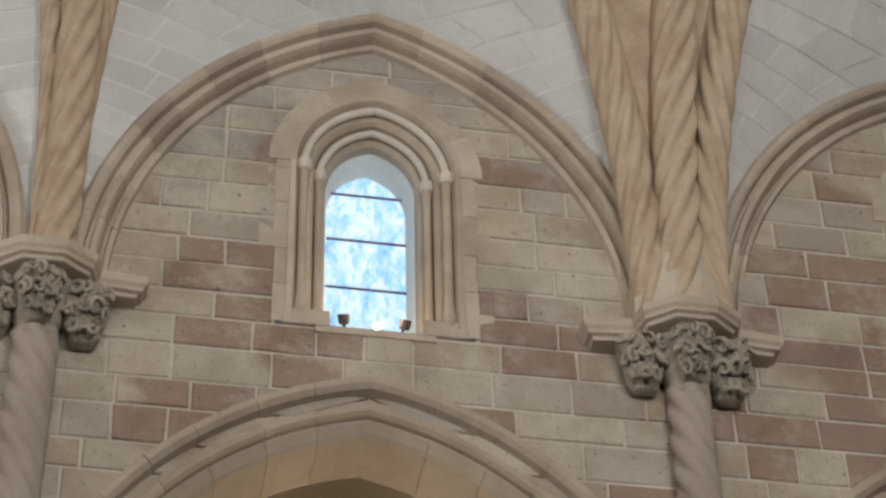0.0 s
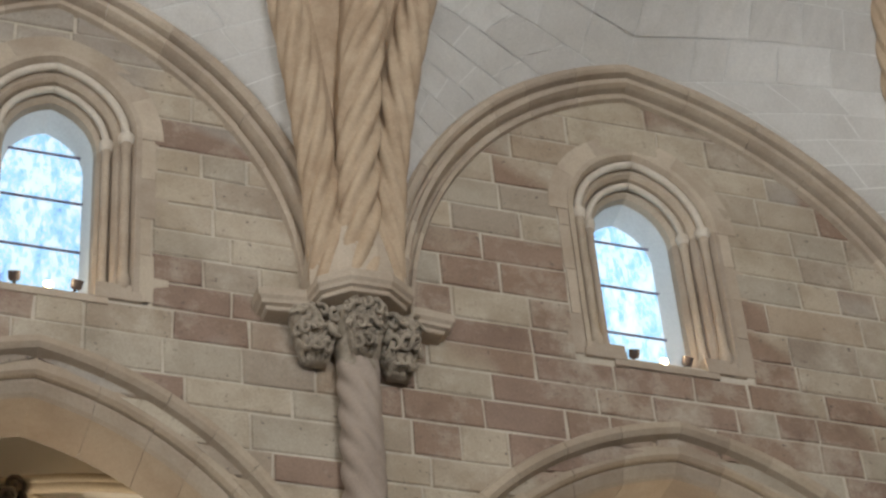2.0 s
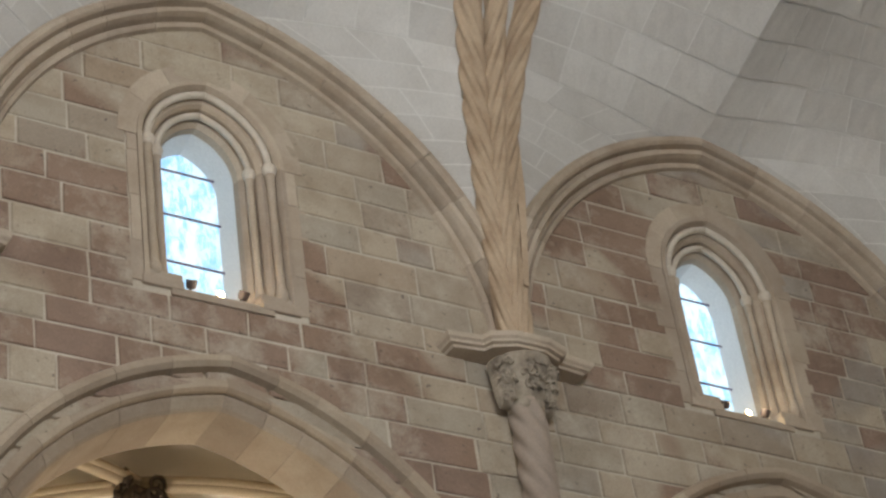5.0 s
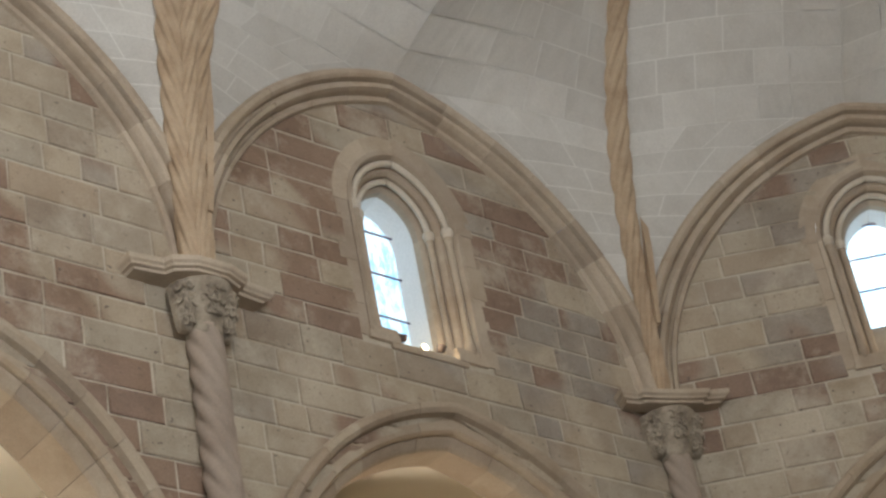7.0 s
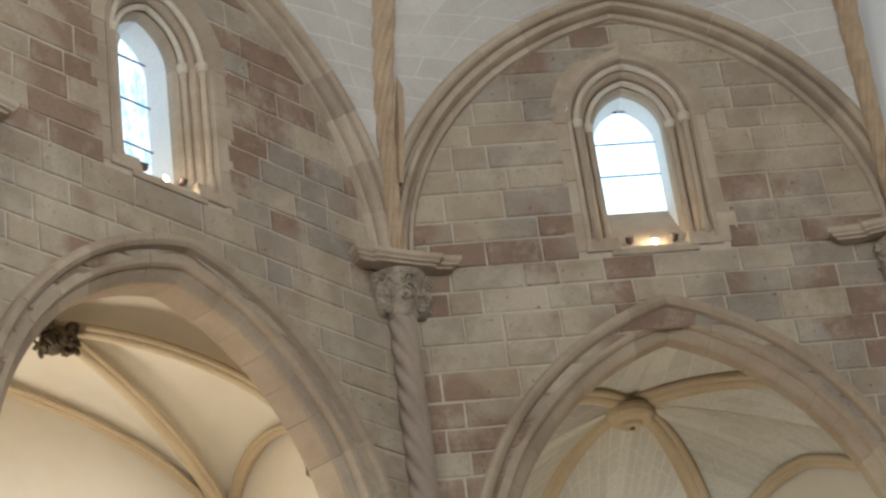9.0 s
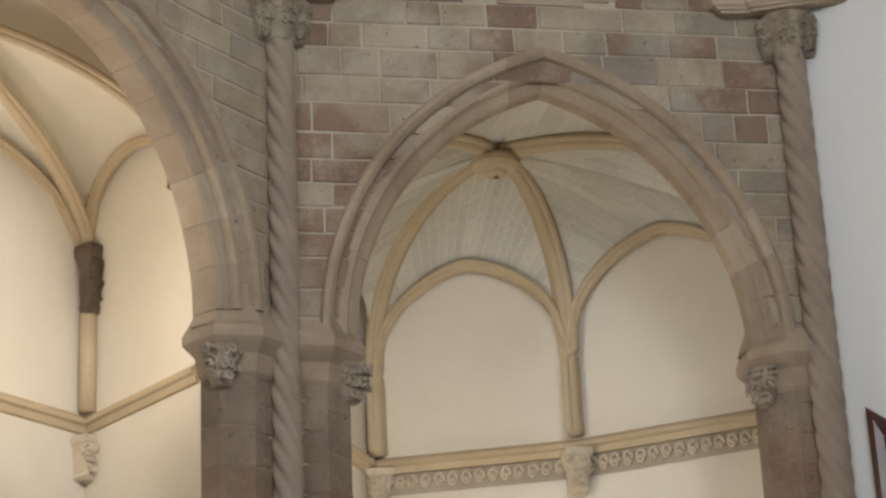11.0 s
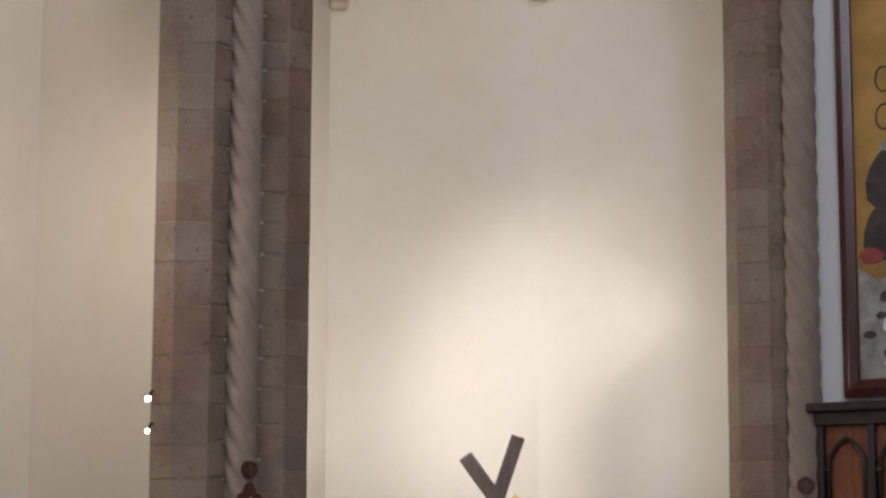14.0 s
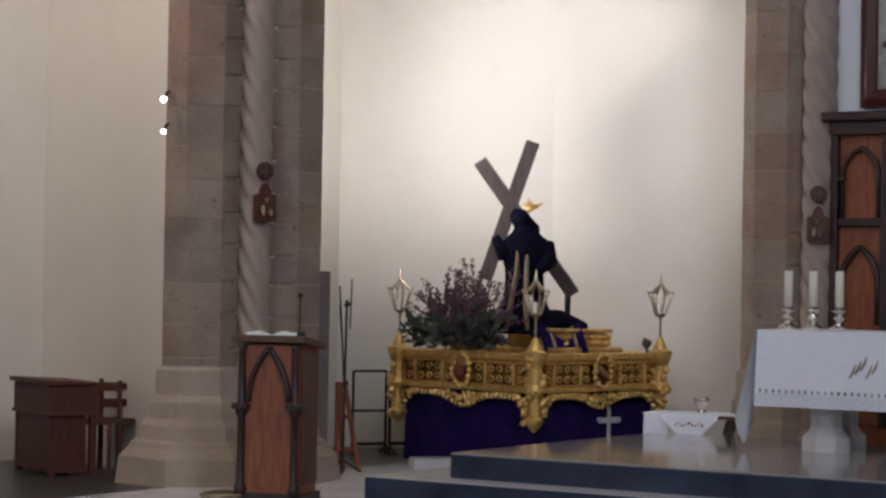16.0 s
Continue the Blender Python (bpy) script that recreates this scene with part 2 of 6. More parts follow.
def bm_prism(bm, outline, z0, z1):
    lo, hi = [bm.verts.new((x, y, z0)) for x, y in outline], [bm.verts.new((x, y, z1)) for x, y in outline]
    n = len(outline)
    for i in range(n):
        bm.faces.new((lo[i], lo[(i + 1) % n], hi[(i + 1) % n], hi[i]))
    bm.faces.new(lo[::-1])
    bm.faces.new(hi)


def bm_tube(bm, path, radius, n=8, strands=0, depth=0.0, turns=0.0, flat=1.0):
    """A tube along a path; with strands it is wound like a rope."""
    path = [Vector(p) for p in path]
    rings, side, run = [], None, 0.0
    for i, p in enumerate(path):
        d = (path[min(i + 1, len(path) - 1)] - path[max(i - 1, 0)]).normalized()
        if side is None:
            side = d.orthogonal().normalized()
        side = (side - d * side.dot(d)).normalized()
        other = d.cross(side)
        if i:
            run += (p - path[i - 1]).length
        r0 = radius[i] if isinstance(radius, (list, tuple)) else radius
        ring = []
        for k in range(n):
            a = 2 * math.pi * k / n
            r = r0
            if strands:
                ph = strands * (a - 2 * math.pi * turns * run)
                r = r0 * (1 - depth + depth * abs(math.cos(ph / 2)) ** 0.8)
            ring.append(bm.verts.new(p + r * (math.cos(a) * side + flat * math.sin(a) * other)))
        rings.append(ring)
    for lo, hi in zip(rings, rings[1:]):
        for k in range(n):
            bm.faces.new((lo[k], lo[(k + 1) % n], hi[(k + 1) % n], hi[k]))
    bm.faces.new(rings[0][::-1])
    bm.faces.new(rings[-1])


# ================= arches =================
class Arch:
    """A pointed arch: centre c, half width w and springing zs; e is how far each arc's centre lies past the middle."""

    def __init__(self, c, w, e, zs, kl=1.0, kr=1.0):
        self.kl, self.kr = kl, kr
        self.c, self.w, self.e, self.zs, self.r = c, w, e, zs, w + e

    def half(self, z, off=0.0):
        if z <= self.zs:
            return self.w + off
        v = (self.r + off) ** 2 - (z - self.zs) ** 2
        return math.sqrt(v) - self.e if v > self.e ** 2 else 0.0

    def edge(self, side, z, off=0.0):
        return self.c + side * self.half(z, off) * (self.kl if side < 0 else self.kr)

    def apex(self, off=0.0):
        return self.zs + math.sqrt((self.r + off) ** 2 - self.e ** 2)

    def point(self, u, off=0.0):
        """u from -1 (left springing) over 0 (apex) to 1 (right springing)."""
        r = self.r + off
        top = math.acos(self.e / r)
        a = top * (1 - abs(u))
        x = r * math.cos(a) - self.e
        return self.c + math.copysign(x, u) * (self.kl if u < 0 else self.kr), self.zs + r * math.sin(a)


def bm_ring(bm, arch, profile, u0, u1, n):
    """A moulded ring between two places along the arch; profile rows are (off, y)."""
    rows = []
    for i in range(n + 1):
        u = u0 + (u1 - u0) * i / n
        row = []
        for off, y in profile:
            x, z = arch.point(u, off)
            row.append(bm.verts.new((x, y, z)))
        rows.append(row)
    m = len(profile)
    for a, b in zip(rows, rows[1:]):
        for k in range(m):
            bm.faces.new((a[k], a[(k + 1) % m], b[(k + 1) % m], b[k]))
    bm.faces.new(rows[0][::-1])
    bm.faces.new(rows[-1])


def ring_stones(parent, arch, profile, count, material, name="voussoir", seed=1, gap=0.0007):
    rng = random.Random(seed)
    for side in (-1, 1):
        cuts = [0.0]
        for _ in range(count):
            cuts.append(cuts[-1] + rng.uniform(0.8, 1.2))
        cuts = [c / cuts[-1] for c in cuts]
        for a, b in zip(cuts, cuts[1:]):
            bm = bmesh.new()
            dy = rng.uniform(-0.003, 0.003)
            bm_ring(bm, arch, [(o, y + dy) for o, y in profile], side * max(a + (gap if a else 0.0), 1e-4), side * b, 6)
            part(name, bm, material, parent)


# ================= walls of ashlar =================
class Bay:
    def __init__(self, s0, s1, arch, window, formeret, thick):
        self.s0, self.s1, self.arch, self.window, self.formeret, self.thick = s0, s1, arch, window, formeret, thick

    def spans(self, z, arch_off, win_off):
        """Runs of solid wall at height z as pairs of boundary rules."""
        left, right = ("edge", -1), ("edge", 1)
        if z > self.formeret.zs:
            left, right = ("form", -1), ("form", 1)
        cuts = []
        if z < self.arch.apex(arch_off) - 0.02:
            cuts = [("arch", -1), ("arch", 1)]
        elif self.window[1] < z < self.window[0].apex(win_off) - 0.02:
            cuts = [("win", -1), ("win", 1)]
        return [(left, right)] if not cuts else [(left, cuts[0]), (cuts[1], right)]

    def bound(self, rule, z, arch_off, win_off):
        kind, side = rule
        if kind == "edge":
            return self.s0 if side < 0 else self.s1
        if kind == "form":
            x = self.formeret.edge(side, z, -0.15)
            return max(x, self.s0) if side < 0 else min(x, self.s1)
        if kind == "arch":
            off = arch_off if z > self.arch.zs - 0.3 else 0.31
            return self.arch.c + side * self.arch.half(z, off)
        return self.window[0].c + side * self.window[0].half(z, win_off)


def stone_block(name, parent, l0, l1, r0, r1, z0, z1, y, rng, material):
    """One ashlar: a front with softened, slightly uneven edges."""
    i = 0.010
    j = lambda: rng.uniform(-0.007, 0.007)
    back = [(l0, 0.03, z0), (r0, 0.03, z0), (r1, 0.03, z1), (l1, 0.03, z1)]
    mid = [(l0 + j(), y + 0.008, z0 + j()), (r0 + j(), y + 0.008, z0 + j()), (r1 + j(), y + 0.008, z1 + j()), (l1 + j(), y + 0.008, z1 + j())]
    front = [(l0 + i, y + j() * .6, z0 + i), (r0 - i, y + j() * .6, z0 + i), (r1 - i, y + j() * .6, z1 - i), (l1 + i, y + j() * .6, z1 - i)]
    faces = [(8, 9, 10, 11)]
    for k in range(4):
        n = (k + 1) % 4
        faces += [(k, n, 4 + n, 4 + k), (4 + k, 4 + n, 8 + n, 8 + k)]
    return put(name, back + mid + front, faces, material, parent)


def build_bay(name, m, bay, z_top, seed, label):
    rng = random.Random(seed)
    A_OFF, W_OFF = 0.16, 0.115
    wall = thing(name, m, label, "wall", kind="structure")
    # solid core with the real openings
    verts, faces = [], []
    dz = 0.075
    z = 0.0
    while z < z_top - 1e-6:
        z1 = min(z + dz, z_top)
        zm = (z + z1) / 2
        for left, right in bay.spans(zm, 0.28, 0.10):
            q = [bay.bound(left, z, 0.28, 0.10), bay.bound(right, z, 0.28, 0.10), bay.bound(right, z1, 0.28, 0.10), bay.bound(left, z1, 0.28, 0.10)]
            if q[1] - q[0] < 0.005 and q[2] - q[3] < 0.005:
                continue
            n = len(verts)
            for y in (0.012, bay.thick):
                verts += [(q[0], y, z), (q[1], y, z), (q[2], y, z1), (q[3], y, z1)]
            faces += [(n, n + 1, n + 2, n + 3), (n + 7, n + 6, n + 5, n + 4), (n + 1, n + 5, n + 6, n + 2), (n, n + 3, n + 7, n + 4)]
        z = z1
    put("masonry_core", verts, faces, MORTAR, wall)
    # courses of stone
    z, count = 0.02, 0
    while z < z_top - 0.05:
        h = rng.choice((0.235, 0.25, 0.265, 0.285, 0.30))
        z1 = min(z + h, z_top)
        a, b = z + 0.010, z1 - 0.010
        for left, right in bay.spans((a + b) / 2, A_OFF, W_OFF):
            L0, L1 = bay.bound(left, a, A_OFF, W_OFF), bay.bound(left, b, A_OFF, W_OFF)
            R0, R1 = bay.bound(right, a, A_OFF, W_OFF), bay.bound(right, b, A_OFF, W_OFF)
            lo, hi = max(L0, L1), min(R0, R1)
            if max(R0, R1) - min(L0, L1) < 0.06:
                continue
            cuts = []
            if hi - lo > 0.5:
                x = lo + rng.uniform(0.18, 0.6)
                while x < hi - 0.2:
                    cuts.append(x)
                    x += rng.choice((0.34, 0.42, 0.5, 0.58, 0.66, 0.78)) * rng.uniform(0.92, 1.08)
            ends = [(L0, L1)] + [(x, x + rng.uniform(-.004, .004)) for x in cuts] + [(R0, R1)]
            for k, ((l0, l1), (r0, r1)) in enumerate(zip(ends, ends[1:])):
                g = 0.010
                if r0 - l0 < 0.04 and r1 - l1 < 0.04:
                    continue
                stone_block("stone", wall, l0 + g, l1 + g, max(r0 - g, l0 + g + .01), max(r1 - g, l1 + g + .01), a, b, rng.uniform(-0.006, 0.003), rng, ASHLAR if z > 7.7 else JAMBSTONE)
                count += 1
        z = z1
    return wall


# ---- the bays: lower arch, window (arch, sill), wall rib ----
BAY_1 = Bay(-14.55, -10.12, Arch(-12.31, 1.86, 0.50, 8.15), (Arch(-12.27, 0.60, 0.11, 12.78), 11.27), Arch(-12.30, 2.12, 0.87, 11.42), 0.6)
BAY_2 = Bay(-10.12, -5.17, Arch(-7.70, 1.95, 0.40, 8.15), (Arch(-7.68, 0.60, 0.11, 12.78), 11.38), Arch(-7.68, 2.40, 0.62, 11.40, 0.93, 1.12), 0.6)
BAY_3 = Bay(-5.17, 0.0, Arch(-2.62, 1.97, 0.40, 8.17), (Arch(-2.74, 0.60, 0.11, 12.78), 11.38), Arch(-2.70, 2.42, 0.60, 11.40, 1.06, 1.15), 0.42)
BAY_4 = Bay(0.0, LEN_B, Arch(2.51, 1.80, 0.80, 8.07), (Arch(2.52, 0.61, 0.11, 12.88), 11.45), Arch(2.50, 2.36, 0.65, 11.40, 1.1, 1.1), 0.5)
BAY_0 = Bay(-19.2, -14.55, Arch(-16.9, 1.86, 0.50, 8.15), (Arch(-16.9, 0.60, 0.11, 12.78), 11.38), Arch(-16.9, 2.2, 0.8, 11.5), 0.6)
Z_TOP = 14.4

# ================= arcade and clerestory =================
BAYS = [("wall_north_0", A, BAY_0, 5), ("wall_north_1", A, BAY_1, 11), ("wall_north_2", A, BAY_2, 23), ("wall_north_3", A, BAY_3, 37), ("wall_northeast", B, BAY_4, 41)]

RING = [(0.36, 0.02), (0.36, -0.05), (0.34, -0.085), (0.29, -0.09), (0.255, -0.06), (0.242, -0.01), (0.232, 0.022), (0.210, 0.022), (0.195, 0.0), (0.12, 0.0), (0.102, 0.03), (0.098, 0.075), (0.078, 0.08), (0.02, 0.12), (0.0, 0.15)]
FORMERET = [(0.0, 0.02), (0.0, -0.14), (-0.03, -0.175), (-0.075, -0.18), (-0.10, -0.155), (-0.112, -0.09), (-0.137, -0.09), (-0.15, -0.135), (-0.19, -0.13), (-0.206, -0.085), (-0.216, -0.02), (-0.238, -0.02), (-0.252, -0.055), (-0.285, -0.045), (-0.30, 0.02)]


def build_window(m, win, number):
    arch, sill = win
    w = thing("window_%d" % number, m, "pointed church window with moulded jambs and leaded blue-white glass", "window", "clerestory windows", "structure")
    c = arch.c
    zs = arch.zs
    # height of the sloped ledge under the glass
    rise = 0.70 if number == 4 else 0.22
    # stepped orders with colonnettes, from the face of the wall inwards
    prof = [(0.02, 0.03), (0.03, -0.012), (-0.01, -0.012), (-0.03, 0.03), (-0.045, 0.075), (-0.13, 0.085), (-0.155, 0.12), (-0.165, 0.19), (-0.23, 0.20), (-0.26, 0.235), (-0.27, 0.32), (-0.24, 0.34), (0.02, 0.34)]
    for side in (-1, 1):
        bm = bmesh.new()
        bm_ring(bm, arch, prof, side * 1e-4, side * 1.0, 10)
        part("arch_order", bm, DRESSED, w)
        bm = bmesh.new()
        lo, hi = [], []
        for off, y in prof:
            lo.append(bm.verts.new((c + side * (arch.w + off), y, sill)))
            hi.append(bm.verts.new((c + side * (arch.w + off), y, zs)))
        k = len(prof)
        for i in range(k):
            bm.faces.new((lo[i], lo[(i + 1) % k], hi[(i + 1) % k], hi[i]))
        bm.faces.new(lo)
        bm.faces.new(hi[::-1])
        part("jamb", bm, DRESSED, w)
        for off, y, r in ((-0.075, 0.045, 0.034), (-0.20, 0.155, 0.030)):
            bm = bmesh.new()
            x = c + side * (arch.w + off)
            bm_lathe(bm, [(r * 1.5, sill + 0.10), (r * 1.6, sill + 0.2), (r * 1.15, sill + 0.25), (r, sill + 0.29), (r, zs - 0.13), (r * 1.2, zs - 0.115), (r * 1.05, zs - 0.1),
                          (r * 1.45, zs - 0.02), (r * 1.75, zs), (r * 1.75, zs + 0.03), (r * 1.1, zs + 0.05)], 12, (x, y))
            part("colonnette", bm, DRESSED, w, smooth=True)
            bm = bmesh.new()
            bm_lathe(bm, [(r * 1.25, zs - 0.05), (r * 1.6, zs - 0.025), (r * 1.9, zs + 0.012), (r * 1.75, zs + 0.04), (r * 1.2, zs + 0.06)], 12, (x, y))
            part("cap", bm, PALESTONE, w, "small pale stone cap", smooth=True)
            bm = bmesh.new()
            path = [arch.point(side * (1 - i / 12.0 * 0.9999), off) for i in range(13)]
            bm_tube(bm, [(x, y, z) for x, z in path], r * 0.95, 8)
            part("roll_moulding", bm, PALESTONE, w, smooth=True)
        # stepped foot of the jamb
        bm = bmesh.new()
        x0, x1 = c + side * (arch.w + 0.05), c + side * (arch.w - 0.28)
        for a, b, y0, y1, za, zb in ((x0, x1, -0.02, 0.3, sill - 0.02, sill + 0.06), (x0 - side * 0.02, x1, 0.0, 0.3, sill + 0.06, sill + 0.13)):
            bm_box(bm, min(a, b), max(a, b), y0, y1, za, zb, 0.008)
        part("jamb_foot", bm, DRESSED, w)
    # flat dressed surround flush with the wall
    band = [(0.03, 0.03), (0.03, -0.004), (0.19, -0.005), (0.19, 0.03)]
    for side in (-1, 1):
        for u0, u1 in ((1e-4, 0.32), (0.322, 0.66), (0.662, 1.0)):
            bm = bmesh.new()
            bm_ring(bm, arch, band, side * u0, side * u1, 5)
            part("surround_stone", bm, DRESSED, w)
        rng = random.Random(number * 5 + side)
        z = sill
        while z < zs - 0.01:
            z1 = min(z + rng.uniform(0.3, 0.45), zs)
            wd = rng.uniform(0.08, 0.24)
            xa, xb = c + side * (arch.w + 0.03), c + side * (arch.w + 0.03 + wd)
            box("surround_stone", (min(xa, xb), max(xa, xb), 0.0 + rng.uniform(-.002, .002), 0.03, z + 0.002, z1 - 0.002), DRESSED, w, bevel=0.004)
            z = z1
    # limewashed inner reveal
    inner = Arch(c, arch.w - 0.27, arch.e, zs)
    glassa = Arch(c, arch.w - 0.30, arch.e, zs)
    bm = bmesh.new()
    front, back = [], []
    pts = [(inner.c - inner.w, sill + 0.10)] + [inner.point(-1 + i / 12.0 + 1e-5) for i in range(25)] + [(inner.c + inner.w, sill + 0.10)]
    ptb = [(glassa.c - glassa.w, sill + rise)] + [glassa.point(-1 + i / 12.0 + 1e-5) for i in range(25)] + [(glassa.c + glassa.w, sill + rise)]
    front, back = [bm.verts.new((x, 0.30, z)) for x, z in pts], [bm.verts.new((x, 0.54, z)) for x, z in ptb]
    k = len(front)
    for i in range(k - 1):
        bm.faces.new((front[i], front[i + 1], back[i + 1], back[i]))
    part("plastered_reveal", bm, REVEAL, w)
    bm = bmesh.new()
    v = [bm.verts.new(p) for p in ((c - 0.42, -0.012, sill - 0.07), (c + 0.42, -0.012, sill - 0.07), (c + 0.42, -0.012, sill - 0.01), (c - 0.42, -0.012, sill - 0.01),
                                   (c - 0.42, 0.05, sill + 0.01), (c + 0.42, 0.05, sill + 0.01), (c + 0.36, 0.54, sill + rise - 0.02), (c - 0.36, 0.54, sill + rise - 0.02), (c + 0.36, 0.54, sill - 0.06), (c - 0.36, 0.54, sill - 0.06))]
    for q in ((0, 1, 2, 3), (3, 2, 5, 4), (4, 5, 6, 7), (1, 8, 6, 5), (1, 5, 2), (0, 4, 7, 9), (0, 3, 4), (0, 9, 8, 1), (9, 7, 6, 8)):
        bm.faces.new([v[i] for i in q])
    part("sill", bm, DRESSED, w)
    # glass with saddle bars
    bm = bmesh.new()
    bm.faces.new([bm.verts.new((x, 0.52, z)) for x, z in ptb])
    g = part("pane", bm, GLASS, w)
    g.visible_shadow = False
    for z in ((12.53, 12.90, 13.27) if number == 4 else (zs - 0.74, zs - 0.28, zs + 0.17)):
        box("saddle_bar", (c - glassa.w, c + glassa.w, 0.495, 0.51, z - 0.007, z + 0.007), LEAD, g, "dark lead saddle bar", bevel=0)
    # daylight seen through the glass
    bm = bmesh.new()
    bm.faces.new([bm.verts.new(p) for p in ((c - 0.6, 0.62, sill - 0.1), (c + 0.6, 0.62, sill - 0.1), (c + 0.6, 0.62, 14.0), (c - 0.6, 0.62, 14.0))])
    part("daylight", bm, SKYGLOW[number], w)
    return w


def sky_glow(name, blue, strength):
    m, t, bsdf, links = node_material(name)
    c = t.nodes.new("ShaderNodeTexCoord")
    mp = t.nodes.new("ShaderNodeMapping")
    mp.inputs["Scale"].default_value = (1.0, 1.0, 0.4)
    mp.inputs["Rotation"].default_value = (0, 0.35, 0)
    links.new(c.outputs["Object"], mp.inputs[0])
    n = add_noise(t, 11.0, 8, 0.85, mp.outputs[0])
    r = add_ramp(t, n.outputs[0], [(0.34, blue), (0.47, (0.45, 0.78, 1.0)), (0.58, (0.95, 1.0, 1.0))])
    bsdf.inputs["Base Color"].default_value = (0, 0, 0, 1)
    links.new(r.outputs[0], bsdf.inputs["Emission Color"])
    bsdf.inputs["Emission Strength"].default_value = strength
    return m


GLASS, _t, _b, _l = node_material("window_glass")
_b.inputs["Base Color"].default_value = (0.93, 0.97, 1, 1)
_b.inputs["Transmission Weight"].default_value, _b.inputs["Roughness"].default_value, _b.inputs["IOR"].default_value = 1.0, 0.08, 1.05
SKYGLOW = {0: sky_glow("sky_0", (0.22, 0.42, 0.80), 1.5), 1: sky_glow("sky_1", (0.20, 0.40, 0.80), 1.45), 2: sky_glow("sky_2", (0.22, 0.46, 0.88), 1.6),
           3: sky_glow("sky_3", (0.25, 0.5, 0.92), 1.8), 4: sky_glow("sky_4", (0.85, 0.95, 1.0), 2.6)}

IMPOST = [(0.0, 7.60), (0.025, 7.64), (0.05, 7.80), (0.13, 7.88), (0.16, 7.92), (0.16, 7.99), (0.12, 8.06), (0.06, 8.17)]


def jamb_plan(bay, side):
    """The plan of a jamb from the wall's face round the chamfer to the back."""
    a = bay.arch
    w = a.w + 0.09
    return [(a.c + side * (w + 0.22), 0.0), (a.c + side * w, 0.2), (a.c + side * w, bay.thick)]


def outset(plan, d, side):
    """The plan moved out of the stone by d."""
    out = []
    for i, p in enumerate(plan):
        n = Vector((0, 0))
        for a, b in ((i - 1, i), (i, i + 1)):
            if a >= 0 and b < len(plan):
                e = Vector(plan[b]) - Vector(plan[a])
                n += Vector((-e.y, e.x)).normalized() * side
        n.normalize()
        out.append((p[0] + n.x * d, p[1] + n.y * d))
    return out


def lump(bm, centre, size, rng, n=7):
    """A carved knob or leaf lobe."""
    made = bmesh.ops.create_icosphere(bm, subdivisions=2, radius=1.0)["verts"]
    turn = Euler((rng.uniform(-1, 1), rng.uniform(-1, 1), rng.uniform(-3, 3))).to_matrix()
    for v in made:
        k = 1 + 0.28 * noise.noise(v.co * 2.2 + Vector(centre) * 9)
        v.co = turn @ Vector((v.co.x * size[0] * k, v.co.y * size[1] * k, v.co.z * size[2] * k)) + Vector(centre)


def carved_bunch(bm, x, y, z, w, h, d, rng, n=16):
    """A bunch of curled leaves round a core."""
    lump(bm, (x, y, z), (w * 0.32, d * 0.32, h * 0.42), rng)
    for i in range(n):
        a, t = rng.uniform(-0.15, math.pi + 0.15), rng.uniform(-0.5, 0.5)
        k = 1 - 0.45 * max(0, -t)
        cx, cy, cz = x + math.cos(a) * w * 0.44 * k, y - abs(math.sin(a)) * d * 0.44 * k, z + t * h
        s = rng.uniform(0.16, 0.26) * min(w, h)
        ax = Euler((rng.uniform(-.7, .7), rng.uniform(-.7, .7), a + math.pi / 2)).to_matrix()
        sg = rng.choice((-1, 1))
        path = [Vector((cx, cy, cz)) + ax @ Vector((sg * math.cos(q) * s * (1 - q * .11), 0.15 * s * q / 6, math.sin(q) * s * (1 - q * .11))) for q in [j * 0.7 for j in range(10)]]
        bm_tube(bm, path, [(0.34 - 0.018 * j) * s for j in range(10)], 5)


